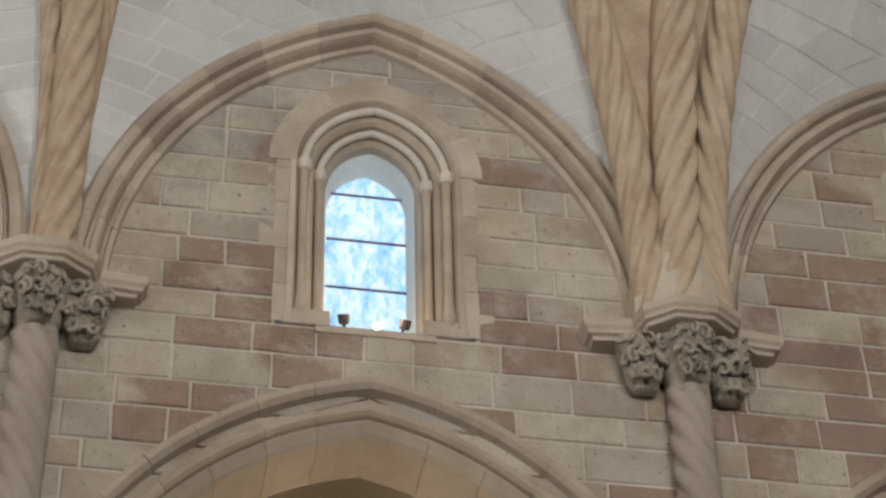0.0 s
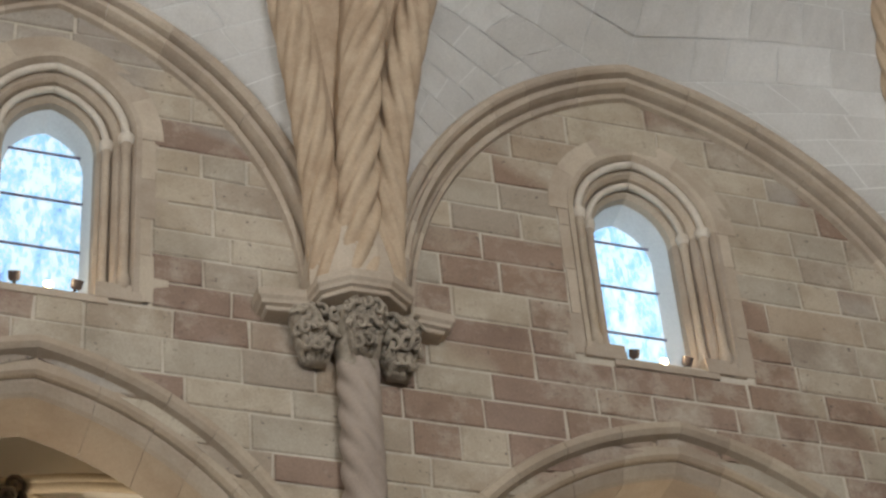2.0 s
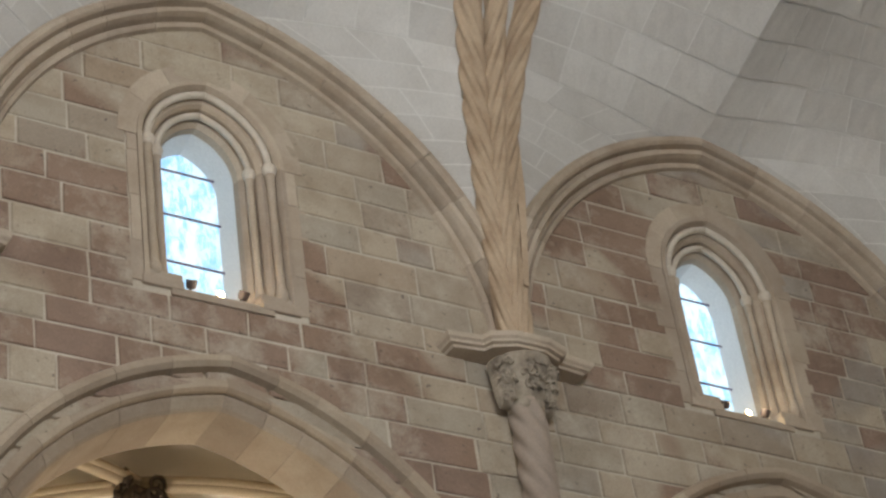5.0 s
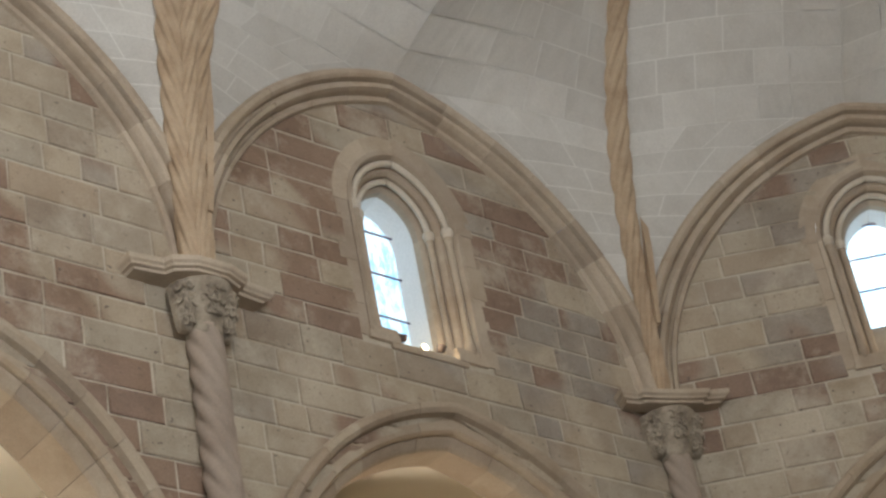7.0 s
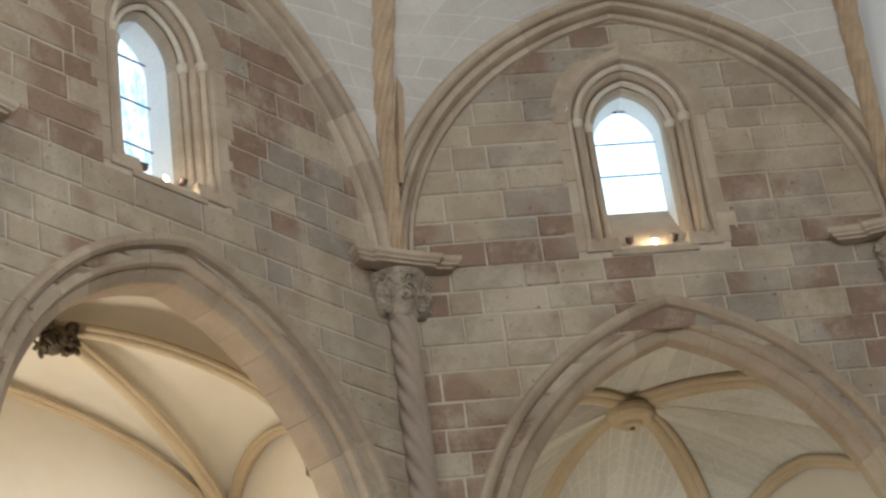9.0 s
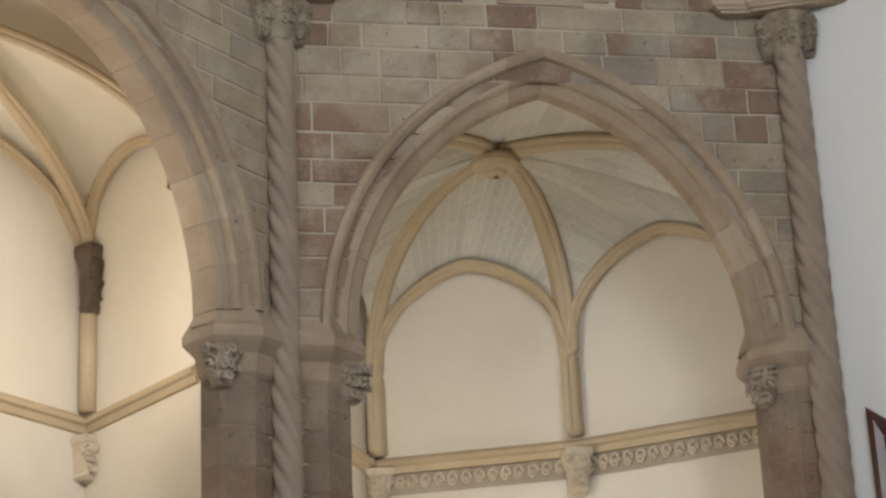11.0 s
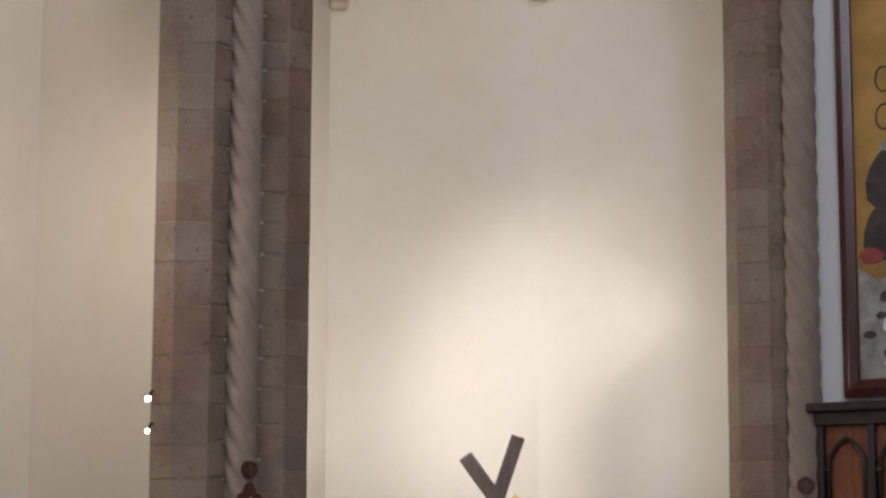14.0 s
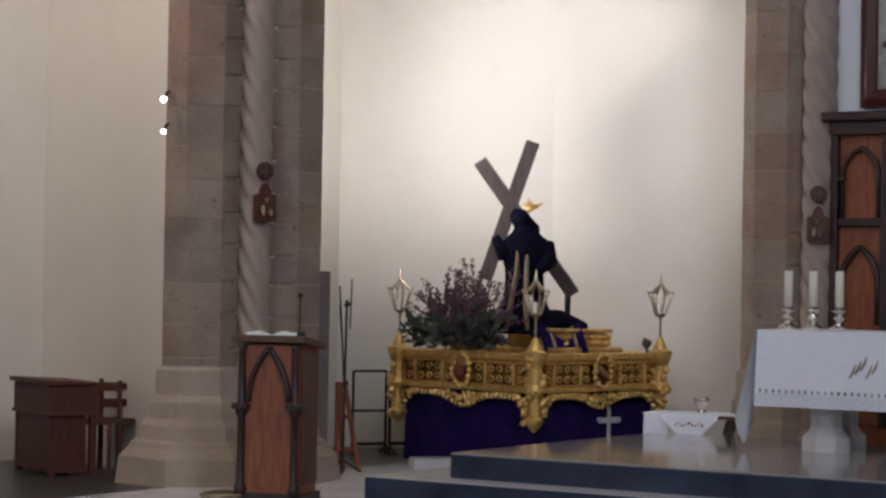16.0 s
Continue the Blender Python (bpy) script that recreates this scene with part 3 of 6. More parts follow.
def carved_block(bm, x, y, z, w, h, d, seed):
    """A block of cut foliage: a bellied front with deep drilled hollows, covered by curled leaves."""
    nu, nv = 44, 40
    rows = []
    for j in range(nv + 1):
        v = j / nv
        k = 0.34 + 0.58 * v ** 0.55
        row = []
        for i in range(nu + 1):
            u = -1 + 2 * i / nu
            a = u * math.pi / 2
            q = Vector((u * 3.0 + seed * 5.3, v * 3.4 * h / w, seed * 1.7))
            swirl = Vector((noise.noise(q * 0.8), noise.noise(q * 0.8 + Vector((7, 3, 1))), 0)) * 1.3
            n1, n2 = noise.noise(q * 1.5 + swirl), noise.noise(q * 3.1 + swirl)
            vein = max(0.0, 1 - abs(n1) * 5.5)
            pit = max(0.0, 1 - abs(n2) * 4.0)
            e = 0.17 - 0.36 * vein - 0.13 * pit + 0.10 * n2
            if j in (0, nv) or i in (0, nu):
                e = 0.0
            r = k * (1 + e)
            row.append(bm.verts.new((x + w / 2 * math.sin(a) * (0.55 * k + 0.45 * r), y - d * (max(0.0, math.cos(a)) ** 0.5) * r, z - h / 2 + h * v)))
        rows.append(row)
    for a, b in zip(rows, rows[1:]):
        for i in range(nu):
            bm.faces.new((a[i], a[i + 1], b[i + 1], b[i]))
    bm.faces.new(rows[0][::-1])
    bm.faces.new(rows[-1])
    rng = random.Random(seed)
    for row in range(3):
        for col in range(-2, 3):
            if abs(col) == 2 and row == 0:
                continue
            a = col * 0.52 + rng.uniform(-.14, .14)
            v = 0.14 + 0.34 * row + rng.uniform(-.05, .05)
            k = 0.46 + 0.5 * v ** 0.55
            c = Vector((x + math.sin(a) * w * 0.50 * k, y - d * 1.02 * math.cos(a) ** 0.5 * k, z - h / 2 + h * v))
            size = rng.uniform(0.125, 0.17) * min(w, h)
            turn = Matrix.Rotation(a, 3, "Z") @ Matrix.Rotation(rng.uniform(-.5, .5), 3, "X")
            way, lead = rng.choice((-1, 1)), rng.uniform(0, 1.5)
            path = [c + turn @ Vector((way * math.cos(q + lead) * size * (1 - q * .12), -0.09 * size * q, math.sin(q + lead) * size * 1.25 * (1 - q * .12))) for q in [0.6 * k for k in range(10)]]
            bm_tube(bm, path, [(0.42 - 0.022 * k) * size for k in range(10)], 5)


for number, (name, m, bay, seed) in enumerate(BAYS):
    build_window(m, bay.window, number)
    arch_thing = thing("pointed_arch", m, "moulded sandstone pointed arch on carved imposts", "arch", "arcade arches", "structure")
    back = 0.30 if number == 4 else bay.thick
    prof = RING + [(0.0, back + 0.01), (0.06, back + 0.03), (0.3, back + 0.03)]
    ring_stones(arch_thing, bay.arch, prof, 9, ARCHSTONE, seed=seed, gap=0.0011)
    rib_thing = thing("wall_rib", m, "moulded pale sandstone wall rib framing the clerestory wall", "arch", "wall ribs", "structure")
    ring_stones(rib_thing, bay.formeret, FORMERET, 8, DRESSED, name="rib_stone", seed=seed + 1, gap=0.0010)
    for side in (-1, 1):
        plan = jamb_plan(bay, side)
        # jamb of dressed blocks
        rng = random.Random(seed * 7 + side)
        jamb = thing("arch_jamb", m, "chamfered sandstone arch jamb with a moulded impost", "pier", "arch jambs", "structure")
        z = 0.0
        while z < 7.64:
            z1 = min(z + rng.choice((0.27, 0.3, 0.33, 0.36, 0.4)), 7.66)
            bm = bmesh.new()
            d = rng.uniform(0.0, 0.004)
            p = outset(plan, d, side)
            x_in = plan[0][0] + side * 0.3
            loop = p + [(x_in, p[2][1]), (x_in, 0.0 + 0.02)]
            bm_prism(bm, loop, z + 0.004, z1 - 0.004)
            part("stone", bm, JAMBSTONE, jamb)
            z = z1
        core = [(x + side * 0.006, y + 0.004) for x, y in plan]
        bm = bmesh.new()
        bm_prism(bm, core + [(plan[0][0] + side * 0.28, plan[2][1] - 0.004), (plan[0][0] + side * 0.28, 0.03)], 0, 7.66)
        part("joint_core", bm, ARCHSTONE, jamb)
        # impost moulding
        bm = bmesh.new()
        ext = [(plan[0][0] + side * 0.36, 0.0)] + plan + [(plan[2][0] + side * 0.2, plan[2][1] + 0.0)]
        rows = [[bm.verts.new((x, y, zz)) for x, y in outset(ext, d, side)] for d, zz in IMPOST]
        for a, b in zip(rows, rows[1:]):
            for i in range(len(ext) - 1):
                bm.faces.new((a[i], a[i + 1], b[i + 1], b[i]))
        for row in (rows[0], rows[-1]):
            bm.faces.new(row)
        part("impost", bm, ARCHSTONE, jamb)
        # sloped stop that leads from the square impost up to the ring
        bm = bmesh.new()
        rows = [[bm.verts.new((x, y, zz)) for x, y in outset(plan, d, side) + [(plan[2][0] + side * .2, plan[2][1])]] for d, zz in ((0.13, 8.05), (0.11, 8.10), (-0.04, 8.50))]
        for a, b in zip(rows, rows[1:]):
            for i in range(3):
                bm.faces.new((a[i], a[i + 1], b[i + 1], b[i]))
        part("stop", bm, ARCHSTONE, jamb)
        # carved capital at the corner of the jamb
        bm = bmesh.new()
        carved_block(bm, bay.arch.c + side * (bay.arch.w + 0.10), 0.20, 7.66, 0.34, 0.34, 0.20, seed + 3 * side)
        bmesh.ops.rotate(bm, verts=bm.verts, cent=(bay.arch.c + side * (bay.arch.w + 0.10), 0.20, 7.66), matrix=Matrix.Rotation(-side * 0.7, 3, "Z"))
        part("carved_capital", bm, JAMBCARVE, jamb, "weathered carved leaf capital", smooth=True)

# ================= vault shafts, capitals and ribs =================
SHAFT_TOP = 10.9


def bisector(left, right):
    """Frame at a shaft: along the left wall, along the right wall, and inwards."""
    dl, dr = left.col[0].xyz, right.col[0].xyz
    n = -(left.col[1].xyz + right.col[1].xyz).normalized()
    return dl, dr, n


def twisted_shaft(base, radius, label, hand=-1):
    sh = thing("twisted_shaft", Matrix.Translation((base.x, base.y, 0)), label, "column", "vault shafts")
    bm = bmesh.new()
    n = 430
    bm_tube(bm, [(0, 0, 0.55 + (SHAFT_TOP - 0.55) * i / n) for i in range(n + 1)], radius, 40, 5, 0.26, hand * 0.85)
    part("shaft", bm, COLUMN, sh, smooth=True)
    bm = bmesh.new()
    bm_lathe(bm, [(radius * 1.8, 0), (radius * 1.8, 0.2), (radius * 1.5, 0.28), (radius * 1.55, 0.38), (radius * 1.2, 0.46), (radius * 1.05, 0.56)], 8)
    part("base", bm, COLUMN, sh)
    return sh


def capital(base, left, right, wing, reach, bunches, seed, label):
    dl, dr, n = bisector(left, right)
    rng = random.Random(seed)
    cap = thing("carved_capital", Matrix.Translation((base.x, base.y, 0)), label, "capital", "vault capitals")

    def place(u, p):
        d = dl * u if u < 0 else dr * u
        return Vector((d.x, d.y)) + Vector((n.x, n.y)) * p

    outline = [(-wing, -0.14), (-wing, 0.02), (-0.34, 0.05), (-0.30, reach * 0.62), (-0.13, reach), (0.13, reach), (0.30, reach * 0.62), (0.34, 0.05), (wing, 0.02), (wing, -0.14)]
    bm = bmesh.new()
    rows = []
    for grow, z in ((0.0, 11.255), (0.008, 11.26), (0.012, 11.285), (0.04, 11.295), (0.045, 11.32), (0.065, 11.345), (0.07, 11.40), (0.04, 11.43), (0.0, 11.435)):
        row = []
        for u, p in outline:
            k = 1 + grow / max(wing, 0.01) * (1.2 if abs(u) > 0.3 else 1.6)
            q = place(u * k, p + (grow if p > -0.1 else 0))
            row.append(bm.verts.new((q.x, q.y, z)))
        rows.append(row)
    if reach < 0.3:
        for v in bm.verts:
            v.co.z = 11.435 - (11.435 - v.co.z) * 0.72
    k = len(outline)
    for a, b in zip(rows, rows[1:]):
        for i in range(k):
            bm.faces.new((a[i], a[(i + 1) % k], b[(i + 1) % k], b[i]))
    bm.faces.new(rows[0][::-1])
    bm.faces.new(rows[-1])
    part("abacus", bm, DRESSED, cap)
    bm = bmesh.new()
    bm_lathe(bm, [(0.13, 10.82), (0.15, 10.86), (0.14, 10.9), (0.2, 11.12), (0.26, 11.26)], 14)
    part("bell", bm, CARVED, cap, smooth=True)
    bm = bmesh.new()
    yaw = math.atan2(n.y, n.x) + math.pi / 2
    for x, y, z, w, h, d in bunches:
        before = set(bm.verts)
        carved_block(bm, x, -y, z, w, h, d, rng.randint(1, 99))
        turn = Matrix.Rotation(yaw, 4, "Z")
        for v in bm.verts:
            if v not in before:
                v.co = turn @ v.co
    part("carved_leaves", bm, CARVED, cap, "dark weathered carved leaves", smooth=True)
    return cap


def rib_path(start, key, power, z0=11.42, rise=6.0, steps=44):
    """A pointed rib from its capital to the key of the vault."""
    span = (Vector(key) - Vector(start)).length
    d = (Vector(key) - Vector(start)).normalized()
    out = []
    for i in range(steps + 1):
        a = (math.pi / 2) * i / steps
        x, z = 1 - math.cos(a) ** (2 / power), math.sin(a) ** (2 / power)
        p = Vector(start) + d * span * x
        out.append(Vector((p.x, p.y, z0 + rise * z)))
    return out


def twisted_rib(start, key, radius, power, hand, label, slim=1.0):
    """A rope-cut rib on a plain back; slim thins it where it leaves its capital."""
    rb = thing("vault_rib", Matrix.Identity(4), label, "rib", "vault ribs", "structure")
    path = rib_path(start, key, power)
    fine = []
    for a, b in zip(path, path[1:]):
        n = max(1, round((b - a).length / 0.035))
        fine += [a.lerp(b, i / n) for i in range(n)]
    fine.append(path[-1])
    radii = [radius * (slim + (1 - slim) * min(1.0, max(0.0, (p.z - 11.4) / 2.6))) for p in fine]
    bm = bmesh.new()
    bm_tube(bm, fine, radii, 42, 6, 0.36, hand * 0.5)
    part("rib_body", bm, RIBSTONE, rb, smooth=True)
    inward = (Vector(key) - Vector(start)).normalized()
    bm = bmesh.new()
    bm_tube(bm, [p - inward * radius * 0.62 + Vector((0, 0, radius * 0.5 * min(1.0, max(0.0, (p.z - 12.0) / 3)))) for p in path], [r * 0.95 for r in [radius * (slim + (1 - slim) * min(1.0, max(0.0, (p.z - 11.4) / 2.6))) for p in path]], 10)
    part("rib_back", bm, RIBSTONE, rb, smooth=True)
    return path


P1, P2, P3 = at(A, -14.55, -0.08), at(A, -10.12, -0.10), at(A, -5.17, -0.10)
P0 = at(A, -19.2, -0.08)
P4 = Vector((*C4, 0)) + bisector(A, B)[2] * 0.10
P5 = Vector((*C5, 0)) + bisector(B, C)[2] * 0.10
SHAFT_LABEL = "twisted rope-like sandstone vault shaft against the pier"
CAP_LABEL = "weathered carved stone capital with a moulded abacus"
for p, l, r, rad, wing, reach, seed in ((P0, A, A, .16, .62, .34, 1), (P1, A, A, .16, .62, .34, 2), (P2, A, A, .155, .64, .36, 3), (P3, A, A, .15, .60, .20, 4), (P4, A, B, .135, .50, .16, 5), (P5, B, C, .15, .62, .16, 6)):
    twisted_shaft(p, rad, SHAFT_LABEL)
    big = seed <= 3
    bunches = [(0, 0.12, 11.07, 0.32, 0.40, 0.20), (-0.30, -0.06, 11.07, 0.38, 0.40, 0.24), (0.30, -0.06, 11.05, 0.38, 0.42, 0.24)] if big else [(-0.19, -0.02, 11.04, 0.22, 0.40, 0.18), (0.19, -0.02, 11.04, 0.22, 0.40, 0.18), (0, 0.08, 11.1, 0.24, 0.30, 0.15)]
    capital(p, l, r, wing, reach, bunches, seed, CAP_LABEL)

KEY_0, KEY_1, KEY_2 = at(A, -16.9, -6.3), at(A, -12.3, -6.3), at(A, -7.65, -6.3)
KEY_APSE = at(A, -1.9, -6.3)
n_in = -A.col[1].xyz
RIB_LABEL = "twisted pale sandstone vault rib rising from a capital"
PATHS = {}
for tag, p, along, reach, key, rad, power, hand in (
        ("1m", P1, 0.06, 0.14, at(A, -14.55, -6.3), .15, 2.0, 1), ("1l", P1, -0.04, 0.06, KEY_0, .10, 2.2, 1), ("1r", P1, 0.08, 0.04, KEY_1, .10, 2.2, -1),
        ("2m", P2, 0.0, 0.16, at(A, -10.12, -6.3), .17, 2.0, 1), ("2l", P2, -0.21, 0.10, at(A, -14.6, -5.0), .15, 2.0, 1), ("2r", P2, 0.21, 0.10, KEY_2, .15, 2.0, -1),
        ("3l", P3, -0.07, 0.05, KEY_2, .13, 2.7, -1), ("3m", P3, 0.01, 0.09, at(A, -5.17, -6.3), .11, 2.7, 1), ("3r", P3, 0.08, 0.05, KEY_APSE, .12, 2.7, 1),
        ("0r", P0, 0.1, 0.1, KEY_0, .14, 2.0, 1)):
    start = p + A.col[0].xyz * along + n_in * reach
    PATHS[tag] = twisted_rib(start.xy.to_3d(), key.xy.to_3d(), rad, power, hand, RIB_LABEL, 0.62 if tag[0] == "3" else 1.0)
for tag, p, rad, fr in (("4", P4, .125, (A, B)), ("5", P5, .125, (B, C))):
    start = p + bisector(*fr)[2] * 0.08
    PATHS[tag] = twisted_rib(start.xy.to_3d(), KEY_APSE.xy.to_3d(), rad, 2.7, 1, RIB_LABEL, 0.55)


def rib_web(one, two):
    """The recessed stone between two ribs of a bundle."""
    wb = thing("rib_web", Matrix.Identity(4), "recessed brown stone between two vault ribs", "rib", "rib webs", "structure")
    pa, pb = [[p - n_in * 0.08 for p in PATHS[k] if p.z < 14.5] for k in (one, two)]
    n = min(len(pa), len(pb))
    verts = pa[:n] + pb[:n] + [p - n_in * 0.1 for p in pa[:n]] + [p - n_in * 0.1 for p in pb[:n]]
    faces = []
    for i in range(n - 1):
        faces += [(i, i + 1, n + i + 1, n + i), (2 * n + i, 3 * n + i, 3 * n + i + 1, 2 * n + i + 1)]
    faces += [(n - 1, 2 * n + n - 1, 4 * n - 1, 2 * n - 1)]
    put("infill", verts, faces, RIBSTONE, wb)


for pair in (("1l", "1m"), ("1m", "1r"), ("2l", "2m"), ("2m", "2r"), ("3l", "3m"), ("3m", "3r")):
    rib_web(*pair)


def rib_foot(p, wide, deep):
    """The solid block on the abacus from which a bundle of ribs grows."""
    ft = thing("rib_foot", Matrix.Translation((p.x, p.y, 0)) @ Matrix.Rotation(math.atan2(n_in.y, n_in.x) + math.pi / 2, 4, "Z"), "plain dressed stone foot of the vault ribs on the capital", "rib", "rib feet", "structure")
    bm = bmesh.new()
    plan = [(-wide, 0.12), (-wide, -deep * 0.45), (-wide * 0.55, -deep * 0.85), (-wide * 0.28, -deep), (wide * 0.28, -deep), (wide * 0.55, -deep * 0.85), (wide, -deep * 0.45), (wide, 0.12)]
    rows = [[bm.verts.new((x * k, y * k, z)) for x, y in plan] for k, z in ((1.0, 11.43), (0.99, 11.62), (0.93, 11.85), (0.72, 12.3))]
    for a, b in zip(rows, rows[1:]):
        for i in range(len(plan)):
            bm.faces.new((a[i], a[(i + 1) % len(plan)], b[(i + 1) % len(plan)], b[i]))
    bm.faces.new(rows[-1])
    part("block", bm, DRESSED, ft)


rib_foot(P2, 0.36, 0.30)


def cut_rib_stub(p, shift, inward, z0, z1):
    st = thing("rib_stub", Matrix.Identity(4), "cut-off stone rib stub beside the vault ribs", "rib", "rib stubs", "structure")
    a = p + A.col[0].xyz * shift + n_in * inward
    bm = bmesh.new()
    bm_tube(bm, [(a.x - 0.1, a.y, z0), (a.x, a.y, (z0 + z1) / 2), (a.x + 0.03, a.y - 0.03, z1)], [0.03, 0.05, 0.055], 4)
    part("stub", bm, RIBSTONE, st)


cut_rib_stub(P3, 0.22, 0.14, 12.0, 13.95)
cut_rib_stub(P4, 0.10, 0.2, 12.2, 13.85)


# ---- vault webs ----
def web_cell(name, edge_a, edge_b, seed, courses=16, rows=None):
    """Blocks of a vault cell between two rising curves of equal length."""
    rng = random.Random(seed)
    n = len(edge_a)
    verts, faces, jv, jf = [], [], [], []

    def spot(u, v):
        x = u * (n - 1)
        i = min(int(x), n - 2)
        a, b = edge_a[i].lerp(edge_a[i + 1], x - i), edge_b[i].lerp(edge_b[i + 1], x - i)
        sag = math.sin(math.pi * v) * 0.03 * (a - b).length
        return a.lerp(b, v) + Vector((0, 0, sag))

    us = [i / courses for i in range(courses + 1)]
    for u0, u1 in zip(us, us[1:]):
        width = (spot((u0 + u1) / 2, 0) - spot((u0 + u1) / 2, 1)).length
        k = max(1, round(width / 0.5))
        vs = [0.0] + sorted(min(0.97, max(0.03, (j + rng.uniform(-.25, .25)) / k)) for j in range(1, k)) + [1.0]
        # the joint bed behind the blocks
        for j in range(8):
            b0, b1 = u0 - (0.012 if u0 == 0 else 0), u1 + (0.012 if u1 == 1 else 0)
            q = [spot(b0, j / 8), spot(b1, j / 8), spot(b1, (j + 1) / 8), spot(b0, (j + 1) / 8)]
            i = len(jv)
            jv += [p + Vector((0, 0, 0.013)) for p in q]
            jf.append((i, i + 1, i + 2, i + 3))
        for v0, v1 in zip(vs, vs[1:]):
            gu, gv = 0.007 / max(0.12, (spot(u0, .5) - spot(u1, .5)).length) * (u1 - u0), 0.007 / max(width, 0.2)
            m = 3
            i = len(verts)
            for a in range(m + 1):
                vv = v0 + gv + (v1 - v0 - 2 * gv) * a / m
                verts += [spot(u0 + gu, vv), spot(u1 - gu, vv)]
            for a in range(m):
                faces.append((i + 2 * a, i + 2 * a + 1, i + 2 * a + 3, i + 2 * a + 2))
    me_v = verts + jv
    me_f = faces + [tuple(i + len(verts) for i in f) for f in jf]
    ob = put(name, me_v, me_f, WEB)
    ob.data.materials.append(WEBJOINT)
    for p in list(ob.data.polygons)[len(faces):]:
        p.material_index = 1
    tagged(ob, "pale grey ashlar vault web between the ribs", "vault", "vault webs", "structure")
    return ob


def wall_curve(m, arch, side, n=45):
    out = []
    for i in range(n):
        x, z = arch.point(side * max(1 - i / (n - 1), 1e-5), -0.10)
        out.append(at(m, x, -0.02, z))
    return out


def centre_line(path, shift=0.05):
    return [p + Vector((0, 0, shift)) for p in path]


def by_height(curve, z):
    for a, b in zip(curve, curve[1:]):
        if b.z >= z:
            return a.lerp(b, min(1.0, max(0.0, (z - a.z) / max(b.z - a.z, 1e-6))))
    return curve[-1].copy()


def split_cell(wall_edge, rib, seed):
    """Level courses up to the wall rib's crown, then a cell along the ridge."""
    z0, z1 = 11.5, wall_edge[-1].z
    hs = [z0 + (z1 - z0) * i / 30 for i in range(31)]
    web_cell("ceiling", [by_height(wall_edge, z) for z in hs], [by_height(rib, z) for z in hs], seed, 13)
    start = by_height(rib, z1)
    rest = [start] + [p for p in rib if p.z > z1]
    key = rib[-1]
    ridge = [wall_edge[-1].lerp(key, i / (len(rest) - 1)) for i in range(len(rest))]
    for i, p in enumerate(ridge):
        p.z += 0.10 * math.sin(math.pi * i / (len(rest) - 1))
    web_cell("ceiling", ridge, rest, seed + 40, 18)


seed = 70
for m, bay, lp, rp in ((A, BAY_0, "0r", "1l"), (A, BAY_1, "1r", "2l"), (A, BAY_2, "2r", "3l"), (A, BAY_3, "3r", "4"), (B, BAY_4, "4", "5")):
    split_cell(wall_curve(m, bay.formeret, -1), centre_line(PATHS[lp]), seed)
    split_cell(wall_curve(m, bay.formeret, 1), centre_line(PATHS[rp]), seed + 1)
    seed += 2
# cells between the diagonals and the cross ribs
for a, b in (("1l", "1m"), ("1m", "1r"), ("2l", "2m"), ("2m", "2r"), ("3l", "3m"), ("3m", "3r")):
    first = max(sum(p.z <= 14.2 for p in PATHS[k]) for k in (a, b))
    web_cell("ceiling", centre_line(PATHS[a])[first:], centre_line(PATHS[b])[first:], seed)
    seed += 1

# ================= enclosure =================
def slab(name, m, dims, material, label, category):
    ob = box(name, dims, material, None, bevel=0)
    ob.matrix_world = m
    return tagged(ob, label, category, kind="structure")


slab("wall_east", C, (0.0, 9.6, 0.0, 0.5, 0.0, 18.5), WHITEWALL, "smooth white plastered wall behind the altar", "wall")
slab("wall_south", A, (-30.0, 9.0, -14.6, -14.0, 0.0, 18.5), PLASTER, "plain pale plastered nave wall", "wall")
slab("wall_west", A, (-30.6, -30.0, -14.6, 4.0, 0.0, 18.5), PLASTER, "plain pale plastered end wall", "wall")
slab("wall_aisle_north", A, (-30.0, 0.62, 2.85, 3.2, 0.0, 11.3), PLASTER, "plain cream plastered aisle wall", "wall")
slab("wall_nave_northwest", A, (-30.0, -19.2, 0.0, 0.6, 0.0, 18.5), PLASTER, "plain pale plastered nave wall", "wall")
slab("ceiling", A, (-31.0, 12.0, -15.0, 5.0, 18.5, 18.8), PLASTER, "plain upper ceiling above the vault", "ceiling")
# plain closing walls east and south of the altar
slab("wall_southeast", C, (9.6, 10.0, -10.0, 0.5, 0.0, 18.5), PLASTER, "plain pale plastered wall", "wall")

FLOORSTONE = plain("dark_floor_stone", (0.030, 0.028, 0.026), 0.34, 0.0, 0.35, 1.5, 0.05)
floor = slab("floor", A, (-31.0, 14.0, -15.0, 7.0, -0.2, 0.0), FLOORSTONE, "dark polished stone floor", "floor")

# ================= north aisle behind the arches =================
bm = bmesh.new()
bm_prism(bm, [(0.5, 2.9), (0.03, 0.97), (-0.5, 0.43), (0.0, 0.43), (0.75, 0.9), (0.95, 2.9)], 0, 11.25)
w = part("wall_aisle_east", bm, PLASTER, None)
w.matrix_world = A
tagged(w, "cream plastered aisle end wall beside the pier", "wall", kind="structure")


